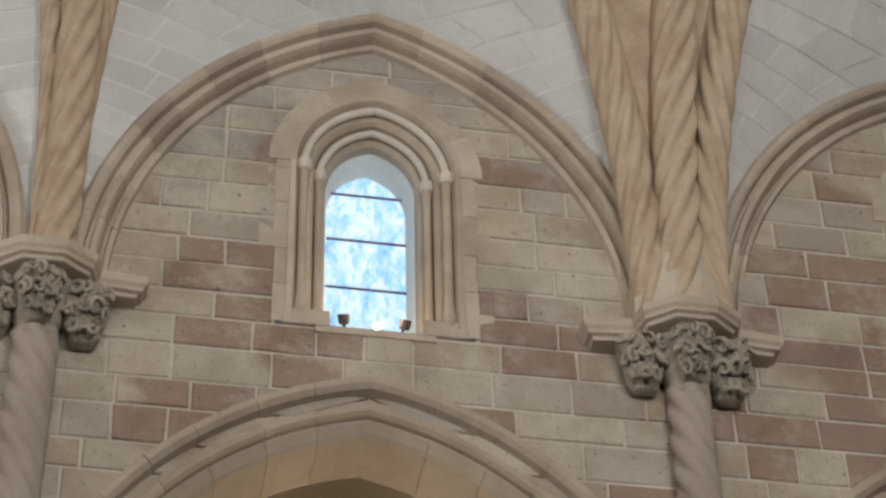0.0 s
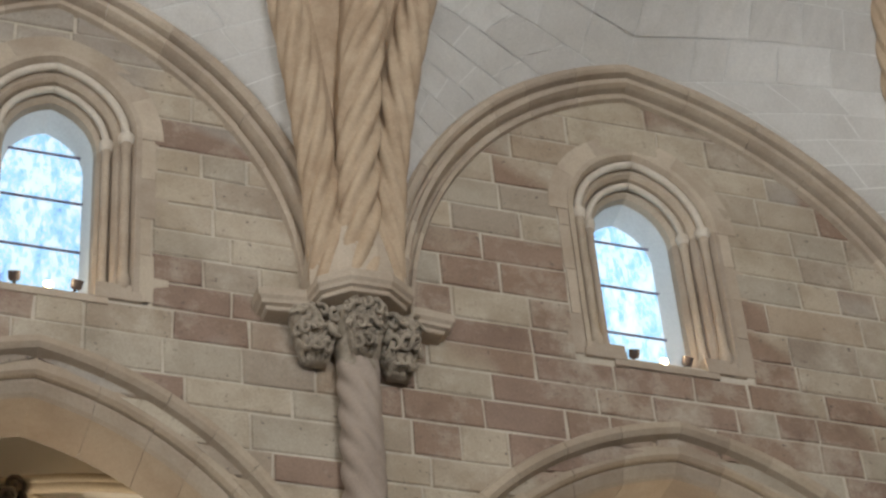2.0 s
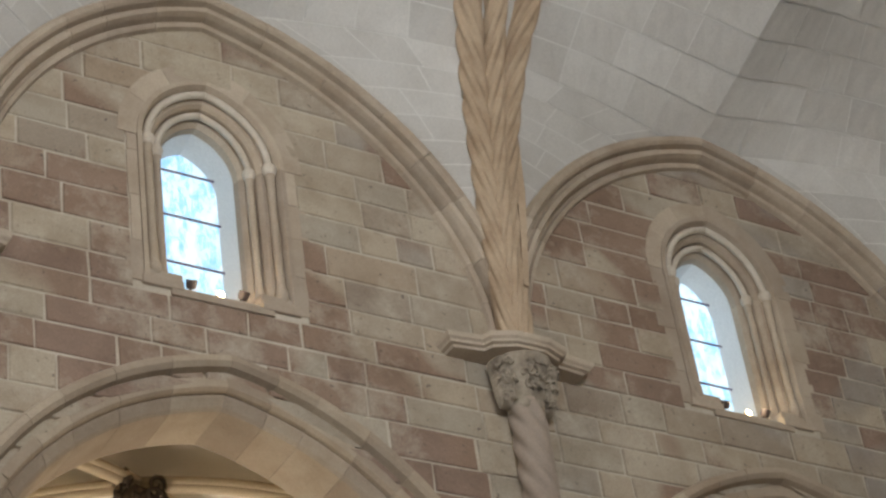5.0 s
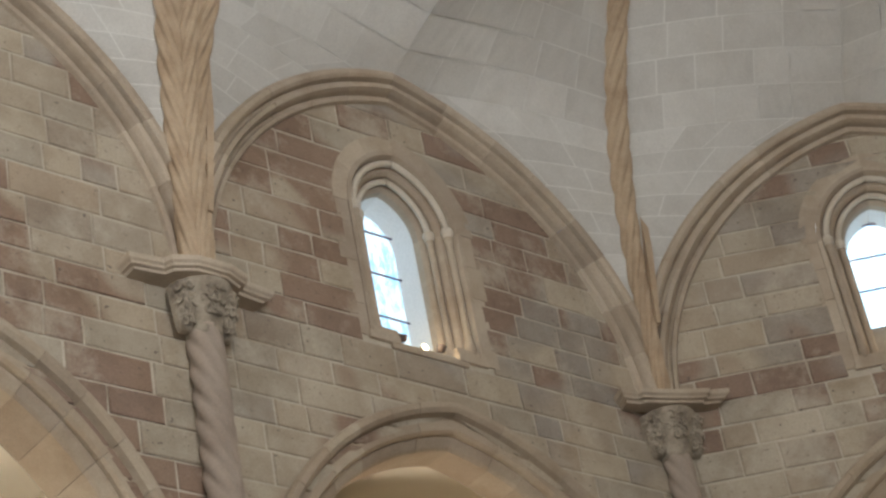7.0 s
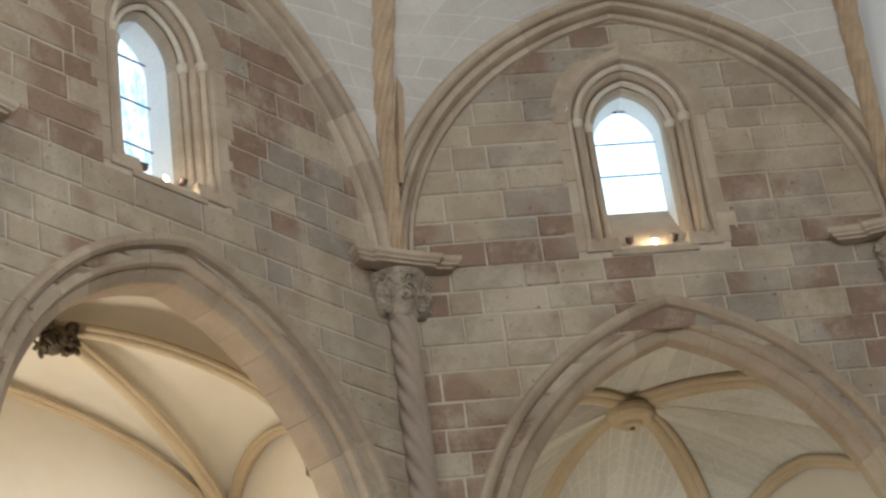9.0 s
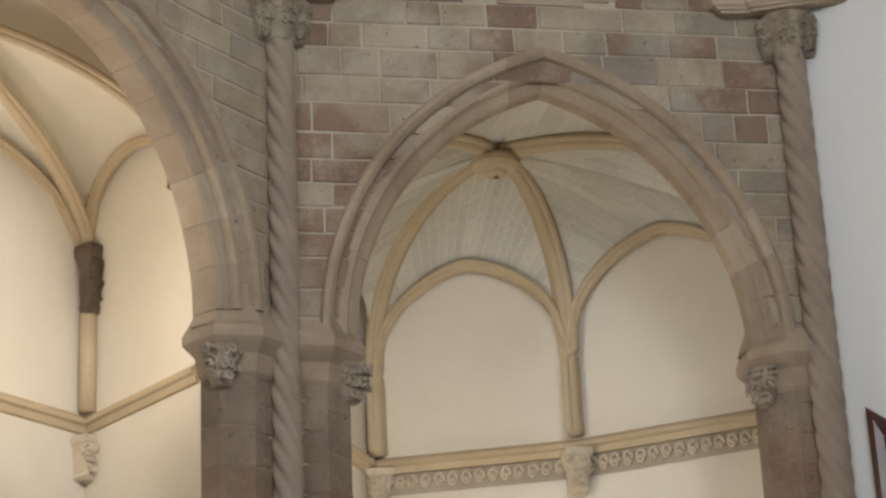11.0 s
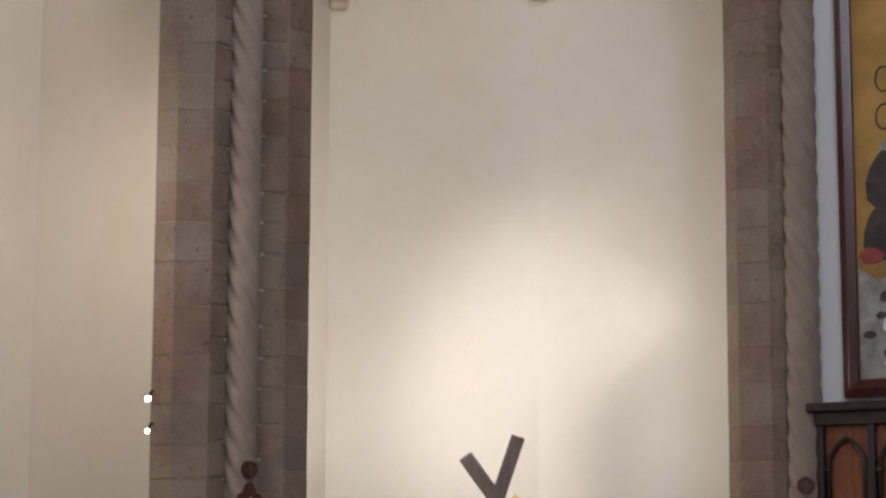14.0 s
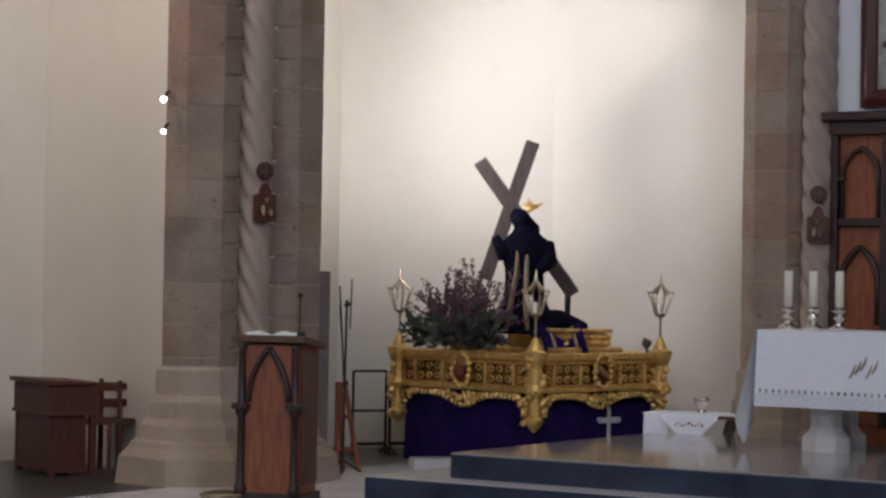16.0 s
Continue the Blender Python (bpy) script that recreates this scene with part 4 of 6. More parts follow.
def cornice_run(parent, m, p, q, z, material, depth=0.09, carved=False, seed=1):
    p, q = Vector(p), Vector(q)
    d = (q - p).normalized()
    n = Vector((d.y, -d.x))
    prof = [(0.0, z - 0.10), (depth * 0.4, z - 0.09), (depth * 0.6, z - 0.03), (depth, z - 0.01), (depth, z + 0.03), (depth * 0.5, z + 0.06), (0.0, z + 0.10)]
    bm = bmesh.new()
    a = [bm.verts.new((p.x + n.x * o, p.y + n.y * o, zz)) for o, zz in prof]
    b = [bm.verts.new((q.x + n.x * o, q.y + n.y * o, zz)) for o, zz in prof]
    for i in range(len(prof) - 1):
        bm.faces.new((a[i], a[i + 1], b[i + 1], b[i]))
    bm.faces.new(a)
    bm.faces.new(b[::-1])
    part("cornice_moulding", bm, material, parent)
    if carved:
        rng = random.Random(seed)
        bm = bmesh.new()
        L = (q - p).length
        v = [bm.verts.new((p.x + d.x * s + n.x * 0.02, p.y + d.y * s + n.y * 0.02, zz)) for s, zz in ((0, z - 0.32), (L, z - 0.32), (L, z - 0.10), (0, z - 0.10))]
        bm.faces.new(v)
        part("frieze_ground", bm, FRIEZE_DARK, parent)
        s = 0.06
        while s < L - 0.05:
            bm = bmesh.new()
            c = p + d * s + n * 0.03
            base = Vector((c.x, c.y, z - 0.21))
            dd, nn = Vector((d.x, d.y, 0)), Vector((n.x, n.y, 0))
            path = [base + dd * (0.055 * math.cos(a)) * (1 - a * .08) + Vector((0, 0, 0.085 * math.sin(a) * (1 - a * .08))) + nn * 0.02 for a in [k * 0.7 + rng.uniform(-.1, .1) for k in range(10)]]
            bm_tube(bm, path, [0.026 - 0.0012 * k for k in range(10)], 5)
            lump(bm, base + nn * 0.02, (0.026, 0.026, 0.03), rng)
            part("carved_leaf", bm, CREAMCARVE, parent, smooth=True)
            s += rng.uniform(0.125, 0.15)


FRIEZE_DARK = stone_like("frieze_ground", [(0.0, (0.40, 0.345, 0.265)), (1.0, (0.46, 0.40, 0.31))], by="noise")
CREAMCARVE = stone_like("carved_cream_stone", [(0.0, (0.58, 0.50, 0.38)), (1.0, (0.65, 0.57, 0.44))], by="noise", stain=(0.6, 0.55, 0.48), stain_amount=0.6, blot=8)
DARKCARVE = stone_like("dark_carved_stone", [(0.0, (0.10, 0.075, 0.05)), (1.0, (0.16, 0.12, 0.08))], by="noise", stain=(0.4, 0.36, 0.3), stain_amount=0.7, blot=8)
PLAINWEB = stone_like("chapel_web", [(0.0, (0.55, 0.53, 0.46)), (1.0, (0.64, 0.62, 0.54))], by="island", stain=(0.9, 0.88, 0.84), stain_amount=0.4, grain=30, bump=0.2)

aisle_cornice = thing("cornice", A, "cream stone cornice along the aisle wall", "cornice", kind="structure")
cornice_run(aisle_cornice, A, (-8.0, 2.85), (0.5, 2.85), 7.95, CREAMRIB)
cornice_run(aisle_cornice, A, (0.5, 2.85), (0.03, 0.97), 7.95, CREAMRIB)


def moulded_rib(name, path, radius, material, label, group):
    rb = thing(name, Matrix.Identity(4), label, "rib", group, "structure")
    for k, off in ((1.0, 0), (0.62, 1), (0.62, -1)):
        bm = bmesh.new()
        pts = []
        for i, p in enumerate(path):
            d = (path[min(i + 1, len(path) - 1)] - path[max(i - 1, 0)]).normalized()
            side = d.cross(Vector((0, 0, 1)))
            if side.length < 1e-3:
                side = Vector((1, 0, 0))
            side.normalize()
            pts.append(p + side * off * radius * 0.95 + Vector((0, 0, radius * 0.35)) * abs(off))
        bm_tube(bm, pts, radius * k, 8)
        part("roll" if not off else "fillet", bm, material, rb, smooth=True)
    return rb


def arc3(p, q, bulge, n=18, flat=2.0):
    """A rising quarter curve from a springing point to a key."""
    p, q = Vector(p), Vector(q)
    out = []
    for i in range(n + 1):
        a = (math.pi / 2) * i / n
        x, z = 1 - math.cos(a) ** (2 / flat), math.sin(a) ** (2 / flat)
        out.append(Vector((p.x + (q.x - p.x) * x, p.y + (q.y - p.y) * x, p.z + (q.z - p.z) * z)))
    return out


def corbel(m, x, y, z, material, h=0.5, w=0.2, seed=3, label="carved stone corbel under the ribs"):
    ob = thing("corbel", m @ Matrix.Translation((x, y, 0)), label, "corbel", "corbels", "structure")
    bm = bmesh.new()
    rows = [[bm.verts.new((sx * w * k, sy * w * k + 0.02, zz)) for sx, sy in ((-1, -1), (1, -1), (1, 1), (-1, 1))]
            for k, zz in ((0.34, z - h), (0.46, z - h * 0.94), (0.42, z - h * 0.85), (0.48, z - h * 0.35), (0.60, z - h * 0.2), (0.66, z - h * 0.16), (0.68, z - 0.02), (0.62, z))]
    for a, b in zip(rows, rows[1:]):
        for i in range(4):
            bm.faces.new((a[i], a[(i + 1) % 4], b[(i + 1) % 4], b[i]))
    bm.faces.new(rows[0][::-1])
    bm.faces.new(rows[-1])
    part("body", bm, material, ob)
    bm = bmesh.new()
    carved_block(bm, 0, -w * 0.12, z - h * 0.56, w * 1.25, h * 0.66, w * 0.62, seed)
    part("carving", bm, material, ob, smooth=True)
    return ob


# aisle vault: ribs from corbels to a hanging boss in each bay
for c, key_s in ((-12.3, -12.3), (-7.7, -7.7), (-2.9, -2.75)):
    key = at(A, key_s, 1.6, 10.68)
    for ds, y in ((-2.45, 0.5), (2.45, 0.5), (-2.45, 2.8), (2.45, 2.8)):
        x = c + ds if c < -3 or ds < 0 else (0.40 if y > 1 else -0.35)
        start = at(A, x, y, 9.72 if y > 1 else 9.05)
        path = arc3(start, key, 0)
        moulded_rib("aisle_rib", path, 0.055, CREAMRIB, "cream moulded aisle vault rib", "aisle ribs")
    boss = thing("vault_boss", A, "dark carved stone vault boss", "boss", "aisle bosses", "structure")
    bm = bmesh.new()
    carved_bunch(bm, key_s, 1.6, 10.55, 0.40, 0.30, 0.40, random.Random(9), 26)
    part("carving", bm, DARKCARVE, boss, smooth=True)
    # plain plaster cells between the ribs, each with its lunette over the wall
    xr = c + 2.5 if c < -3 else 0.46
    cor = [at(A, c - 2.5, 0.45, 9.10), at(A, c + 2.5 if c < -3 else -0.3, 0.45, 9.10), at(A, xr, 2.86, 9.76), at(A, c - 2.5, 2.86, 9.76)]
    lift = (1.75, 1.05, 1.0, 1.05)
    curves = [arc3(p, key + Vector((0, 0, 0.06)), 0) for p in cor]
    verts, faces = [], []
    for i in range(4):
        a, b = curves[i], curves[(i + 1) % 4]
        n = len(verts)
        K = 16
        for j in range(len(a)):
            for k in range(K + 1):
                t = k / K
                p = a[j].lerp(b[j], t)
                p.z += (1 - j / (len(a) - 1)) * lift[i] * math.sqrt(max(0, 1 - (2 * t - 1) ** 2)) * 0.98
                verts.append(p)
        for j in range(len(a) - 1):
            for k in range(K):
                q = n + j * (K + 1) + k
                faces.append((q, q + 1, q + K + 2, q + K + 1))
        if i in (1, 2):
            mid = (a[0] + b[0] + key * 0.6) / 2.6
            edge = [v.lerp(Vector((mid.x, mid.y, v.z)), 0.03) - Vector((0, 0, 0.03)) for v in verts[n:n + K + 1]]
            moulded_rib("aisle_wall_rib", edge, 0.05, CREAMRIB, "cream moulded wall rib on the aisle wall", "aisle wall ribs")
    ob = put("ceiling", verts, faces, PLASTER, None, smooth=True)
    tagged(ob, "cream plastered aisle vault", "vault", "aisle vaults", "structure")
corbel(A, 0.38, 2.68, 9.72, DARKCARVE, 0.70, 0.17, 5, "dark carved corbel in the aisle corner")
corbel(A, 0.02, 1.25, 10.15, DARKCARVE, 0.35, 0.10, 6, "small dark carved corbel on the aisle wall")
corbel(A, 0.42, 2.75, 7.80, CREAMCARVE, 0.42, 0.2, 7, "pale carved corbel under the aisle cornice")
bm = bmesh.new()
bm_tube(bm, [at(A, 0.40, 2.74, 8.05), at(A, 0.40, 2.74, 9.1)], 0.085, 10)
tagged(part("wall_shaft", bm, CREAMRIB, None, smooth=True), "short cream stone wall shaft in the corner", "column", kind="structure")

# ================= chapel behind the altar arch =================
CHAPEL = [(0.50, 0.5), (0.25, 1.9), (1.33, 4.02), (3.35, 3.25), (6.0, 1.42), (5.4, 0.5)]
for i, (p, q) in enumerate(zip(CHAPEL, CHAPEL[1:])):
    p, q = Vector(p), Vector(q)
    d = (q - p).normalized()
    n = Vector((-d.y, d.x)) * 0.3
    bm = bmesh.new()
    bm_prism(bm, [p, q, q + n + d * 0.12, p + n - d * 0.12], 0, 11.25)
    w = part("wall_chapel_%d" % (i + 1), bm, PLASTER, None)
    w.matrix_world = B
    tagged(w, "smooth cream plastered chapel wall", "wall", "chapel walls", "structure")
chapel_cornice = thing("cornice", B, "cream stone cornice with a carved leaf frieze", "cornice", kind="structure")
for i in (1, 2, 3):
    cornice_run(chapel_cornice, B, CHAPEL[i], CHAPEL[i + 1], 8.0, CREAMRIB, 0.12, i > 1, 50 + i)
BOSS = (2.50, 2.35, 10.88)
springs = [(1.40, 3.90), (3.33, 3.12), (5.15, 1.9), (0.42, 1.95), (4.7, 0.7), (0.9, 0.85)]
curves = {}
for i, (x, y) in enumerate(springs):
    path = arc3(at(B, x, y, 9.0 if i < 4 else 9.2), at(B, *BOSS), 0, 20, 2.1)
    curves[i] = path
    if i < 3:
        low = [at(B, x, y, 8.1 + 0.1 * k) for k in range(9)]
        path = low + path
    moulded_rib("chapel_rib", path, 0.078, CREAMRIB, "cream moulded chapel vault rib", "chapel ribs")
order = [0, 1, 2, 4, 5, 3]
APEX = {}
for a, b in zip(order, order[1:] + order[:1]):
    pa, pb = Vector((*springs[a], 0)), Vector((*springs[b], 0))
    # wall rib between two springings
    path = []
    half = (pb - pa).length / 2
    for k in range(25):
        t = k / 24
        x = abs(2 * t - 1)
        z = 9.0 + half * 1.05 * math.sqrt(max(0.0, (1.25 ** 2 - (x + 0.25) ** 2))) / 0.97 * 0.80
        p = pa.lerp(pb, t)
        path.append(at(B, p.x, p.y, z))
    if a in (0, 1):
        moulded_rib("chapel_wall_rib", path, 0.06, CREAMRIB, "cream moulded wall rib on the chapel wall", "chapel wall ribs")
    # web cells of small blocks
    left, right = curves[a], curves[b]
    n = len(left)
    w_left, w_right = [], []
    for k in range(n):
        t = k / (n - 1) * 0.5
        i0 = t * 24
        j = min(int(i0), 23)
        w_left.append(path[j].lerp(path[j + 1], i0 - j))
        i1 = 24 - i0
        j = min(int(i1), 23)
        w_right.append(path[j].lerp(path[j + 1], i1 - j))
    for e1, e2 in ((left, w_left), (right, w_right)):
        ob = web_cell("ceiling", centre_line(e1, 0.03), centre_line(e2, 0.03), 200 + a, 14)
        ob.data.materials[0] = PLAINWEB
        ob["label"] = "pale chapel vault web of small blocks"
boss = thing("vault_boss", B @ Matrix.Translation((2.50, 2.35, 10.79)), "round cream stone boss in the chapel vault", "boss", kind="structure")
bm = bmesh.new()
bm_lathe(bm, [(0.05, -0.16), (0.10, -0.15), (0.12, -0.11), (0.20, -0.09), (0.25, -0.05), (0.26, 0.0), (0.22, 0.05), (0.1, 0.08)], 24)
part("disc", bm, CREAMRIB, boss)
bm = bmesh.new()
bm_lathe(bm, [(0.02, -0.175), (0.03, -0.165), (0.03, -0.15)], 10)
part("hook_hole", bm, DARKCARVE, boss)
for i, (x, y) in enumerate(springs[:3]):
    corbel(B, x, y - 0.02, 7.95, CREAMCARVE, 0.46, 0.21, 20 + i, "pale carved corbel under the chapel cornice")
# roofs over the aisle and the chapel
slab("ceiling", A, (-30.0, 1.0, 0.44, 3.2, 11.25, 11.35), PLASTER, "plain roof above the aisle", "ceiling")
slab("ceiling", B, (-0.3, 6.0, 0.7, 4.8, 11.25, 11.35), PLASTER, "plain roof above the chapel", "ceiling")

# ---- pier between the arches: core and spreading base ----
def to_world2(m, x, y):
    p = at(m, x, y)
    return (p.x, p.y)


pier = thing("corner_pier", Matrix.Identity(4), "worn sandstone corner pier with a spreading moulded base", "pier", kind="structure")
bm = bmesh.new()
bm_prism(bm, [to_world2(A, -0.54, 0.40), to_world2(A, 0.0, 0.03), to_world2(B, 0.58, 0.48), to_world2(B, 0.3, 1.6), to_world2(A, 0.1, 0.95)], 0, 11.2)
part("core", bm, MORTAR, pier)


def spread_base(parent, plan, profile):
    bm = bmesh.new()
    rows = []
    n = len(plan)
    for off, z in profile:
        row = []
        for i in range(n):
            nrm = Vector((0, 0))
            for a, b in ((i - 1, i), (i, i + 1)):
                e = Vector(plan[b % n]) - Vector(plan[a % n])
                nrm += Vector((e.y, -e.x)).normalized()
            nrm.normalize()
            row.append(bm.verts.new((plan[i][0] + nrm.x * off, plan[i][1] + nrm.y * off, z)))
        rows.append(row)
    for a, b in zip(rows, rows[1:]):
        for i in range(n):
            bm.faces.new((a[i], a[(i + 1) % n], b[(i + 1) % n], b[i]))
    bm.faces.new(rows[-1])
    return part("base", bm, ARCHSTONE, parent)


BASE = [(0.36, 0.0), (0.33, 0.22), (0.25, 0.30), (0.235, 0.34), (0.19, 0.36), (0.16, 0.47), (0.10, 0.53), (0.09, 0.66), (0.045, 0.72), (0.04, 0.92), (0.008, 0.95)]
spread_base(pier, [to_world2(A, -0.57, 0.42), to_world2(A, -0.57, 0.2), to_world2(A, -0.36, 0.0), to_world2(A, 0.0, -0.02), to_world2(B, 0.36, 0.0), to_world2(B, 0.46, 0.2), to_world2(B, 0.46, 0.5)], BASE)
pier5 = thing("corner_pier", Matrix.Identity(4), "sandstone corner pier beside the altar wall", "pier", kind="structure")
bm = bmesh.new()
bm_prism(bm, [to_world2(B, 4.46, 0.48), to_world2(B, 4.66, 0.03), to_world2(B, LEN_B, 0.03), to_world2(C, 0.1, 0.5), to_world2(B, 5.2, 1.0)], 0, 11.2)
part("core", bm, MORTAR, pier5)
spread_base(pier5, [to_world2(B, 4.40, 0.5), to_world2(B, 4.40, 0.2), to_world2(B, 4.62, 0.0), to_world2(B, LEN_B, -0.02), to_world2(C, 0.05, 0.3)], BASE)

# ================= sanctuary: platform, altar, retable =================
BLUESTONE = plain("dark_blue_marble", (0.035, 0.045, 0.07), 0.18, 0.0, 0.35, 2.0, 0.04)
GREYMARBLE = plain("polished_grey_marble", (0.33, 0.31, 0.29), 0.10, 0.0, 0.18, 2.5, 0.03)
PALEMARBLE = plain("pale_marble", (0.62, 0.60, 0.57), 0.2, 0.0, 0.1, 3.0, 0.03)
REDWOOD = wooden("red_brown_wood", (0.14, 0.038, 0.014), (0.33, 0.105, 0.040), 0.4)
DARKWOOD = wooden("dark_wood", (0.020, 0.010, 0.008), (0.045, 0.020, 0.014), 0.5)
MIDWOOD = wooden("brown_wood", (0.085, 0.034, 0.018), (0.15, 0.066, 0.034), 0.5)
OLDWOOD = wooden("grey_brown_wood", (0.055, 0.038, 0.032), (0.11, 0.080, 0.068), 0.5)
GOLD = plain("gilded_wood", (0.74, 0.49, 0.15), 0.34, 0.7, 0.25, 14.0, 0.35)
DARKGOLD = plain("dark_gilding", (0.26, 0.135, 0.032), 0.5, 0.55, 0.45, 18.0, 0.4)
DESKWOOD = wooden("dark_red_wood", (0.045, 0.010, 0.004), (0.11, 0.028, 0.010), 0.6)
SILVER = plain("polished_metal", (0.75, 0.72, 0.66), 0.15, 1.0, 0.08, 10.0, 0.05)
BRASS = plain("aged_brass", (0.42, 0.34, 0.22), 0.3, 0.9, 0.2, 12.0, 0.1)
LINEN = plain("white_linen", (0.80, 0.81, 0.84), 0.85, 0.0, 0.03, 20.0, 0.2)
LACE = plain("lace", (0.70, 0.71, 0.74), 0.9, 0.0, 0.15, 60.0, 0.4)
PURPLE = plain("purple_velvet", (0.018, 0.008, 0.060), 0.95, 0.0, 0.3, 6.0, 0.3)
DARKVELVET = plain("dark_velvet", (0.006, 0.005, 0.013), 0.95, 0.0, 0.4, 6.0, 0.3)
GOLDTRIM = plain("gold_braid", (0.30, 0.225, 0.13), 0.5, 0.4, 0.2, 30.0, 0.3)
for cloth_mat in (PURPLE, DARKVELVET):
    cloth_mat.node_tree.nodes["Principled BSDF"].inputs["Specular IOR Level"].default_value = 0.08
WAX = plain("cream_wax", (0.82, 0.78, 0.64), 0.5, 0.0, 0.03, 6.0, 0.05)
PAPER = plain("paper", (0.78, 0.76, 0.70), 0.8, 0.0, 0.05, 12.0, 0.05)
BLACK = plain("black_plastic", (0.012, 0.012, 0.013), 0.5, 0.0, 0.1, 10.0, 0.05)
CANVAS_GOLD = plain("ochre_paint", (0.42, 0.24, 0.055), 0.5, 0.0, 0.3, 2.2, 0.2)
CANVAS_GREY = plain("grey_paint", (0.30, 0.28, 0.26), 0.5, 0.0, 0.5, 5.0, 0.2)
CANVAS_DARK = plain("dark_paint", (0.055, 0.04, 0.035), 0.5, 0.0, 0.5, 6.0, 0.2)
CANVAS_RED = plain("red_paint", (0.33, 0.06, 0.05), 0.5, 0.0, 0.2, 6.0, 0.2)
FRAMEWOOD = wooden("frame_wood", (0.045, 0.012, 0.009), (0.09, 0.022, 0.016), 0.3)
PLANT = plain("dry_green", (0.085, 0.082, 0.060), 0.7, 0.0, 0.4, 12.0, 0.2)
HEATHER = plain("heather_bloom", (0.17, 0.075, 0.10), 0.8, 0.0, 0.4, 20.0, 0.2)
CLEAR, _t, _b, _l = node_material("lantern_glass")
_b.inputs["Base Color"].default_value, _b.inputs["Transmission Weight"].default_value, _b.inputs["Roughness"].default_value = (0.95, 0.95, 0.95, 1), 1.0, 0.05
_b.inputs["IOR"].default_value = 1.1
LAMP_ON = glowing("lamp_on", (1.0, 0.82, 0.52), 14.0)
SPOT_ON = glowing("spot_on", (1.0, 0.93, 0.80), 30.0)

podium = thing("altar_platform", C, "two-stepped dark blue marble altar platform with polished top", "platform", kind="structure")
box("lower_step", (-1.86, 9.4, -4.10, -0.6, 0.004, 0.19), BLUESTONE, podium, "dark blue marble step", 0.01)
box("lower_tread", (-1.855, 9.4, -4.095, -0.6, 0.191, 0.196), PALEMARBLE, podium, "pale polished tread", 0)
box("upper_step", (-1.30, 9.4, -3.78, -0.4, 0.19, 0.372), BLUESTONE, podium, "dark blue marble step", 0.01)
for i in range(9):
    for j in range(4):
        x0, y0 = -1.295 + i * 1.19, -3.775 + j * 0.845
        box("slab", (x0, x0 + 1.187, y0, y0 + 0.842, 0.373, 0.386), GREYMARBLE, podium, "", 0)
pav = box("pavement", (-3.6, -1.9, -5.5, -0.9, 0.002, 0.012), PALEMARBLE, None, bevel=0)
pav.matrix_world = C
tagged(pav, "pale polished marble paving beside the platform", "paving", kind="structure")
plinth = box("plinth", (1.62, 2.25, 1.15, 1.45, 0.0, 0.10), PALEMARBLE, None, bevel=0.02)
plinth.matrix_world = B
tagged(plinth, "low pale stone kerb at the chapel entrance", "kerb", kind="structure")

# ---- altar ----
altar = thing("altar", C, "white stone altar table on octagonal pillars", "altar")
box("tabletop", (0.30, 3.6, -1.74, -0.95, 1.20, 1.325), PALEMARBLE, altar)
for x in (0.72, 3.1):
    for y in (-1.45, -1.12):
        bm = bmesh.new()
        bm_lathe(bm, [(0.20, 0.386), (0.20, 0.50), (0.15, 0.54), (0.13, 0.58), (0.13, 1.12), (0.18, 1.20)], 8, (x, y))
        part("pillar", bm, PALEMARBLE, altar, "white marble octagonal pillar")
cloth = thing("altar_cloth", C, "white linen altar cloth with a lace border, draped to a point", "cloth")


def hanging(bm, p, q, z0, drop, out, waves, amp, n=40, m=10, taper=0.0, ups=None):
    """A fall of cloth from the edge p-q with soft folds."""
    p, q = Vector(p), Vector(q)
    d = (q - p).normalized()
    nn = Vector((d.y, -d.x))
    grid = []
    for j in range(m + 1):
        t = j / m
        row = []
        for i in range(n + 1):
            s = i / n
            fall = drop(s) if callable(drop) else drop
            c = p.lerp(q, s) + nn * (out * t + amp * t * math.sin(waves * s * 6.28 + 0.7)) - d * taper * t * (1 - s)
            row.append(bm.verts.new((c.x, c.y, z0 - fall * t)))
        grid.append(row)
    for a, b in zip(grid, grid[1:]):
        for i in range(n):
            bm.faces.new((a[i], a[i + 1], b[i + 1], b[i]))


bm = bmesh.new()
bm_box(bm, 0.26, 3.64, -1.76, -0.93, 1.327, 1.336)
part("top", bm, LINEN, cloth)
bm = bmesh.new()
hanging(bm, (0.26, -1.765), (3.64, -1.765), 1.334, 0.50, 0.03, 7, 0.012, 60, 10)
part("front_fall", bm, LINEN, cloth, smooth=True)
bm = bmesh.new()
hanging(bm, (0.26, -1.80), (3.64, -1.80), 0.835, 0.10, 0.0, 7, 0.012, 60, 2)
part("lace_border", bm, LACE, cloth, "white openwork lace border", smooth=True)
for i in range(60):
    bm = bmesh.new()
    bm_box(bm, 0.30 + i * 0.055, 0.318 + i * 0.055, -1.806, -1.797, 0.842, 0.872)
    part("lace_eyelet", bm, CANVAS_GREY, cloth)
bm = bmesh.new()
hanging(bm, (0.255, -0.95), (0.255, -1.78), 1.334, lambda s: 0.42 + 0.50 * max(0, 1 - abs(s - 0.82) * 2.4), 0.16, 2.3, 0.02, 30, 10)
part("side_fall", bm, LINEN, cloth, smooth=True)
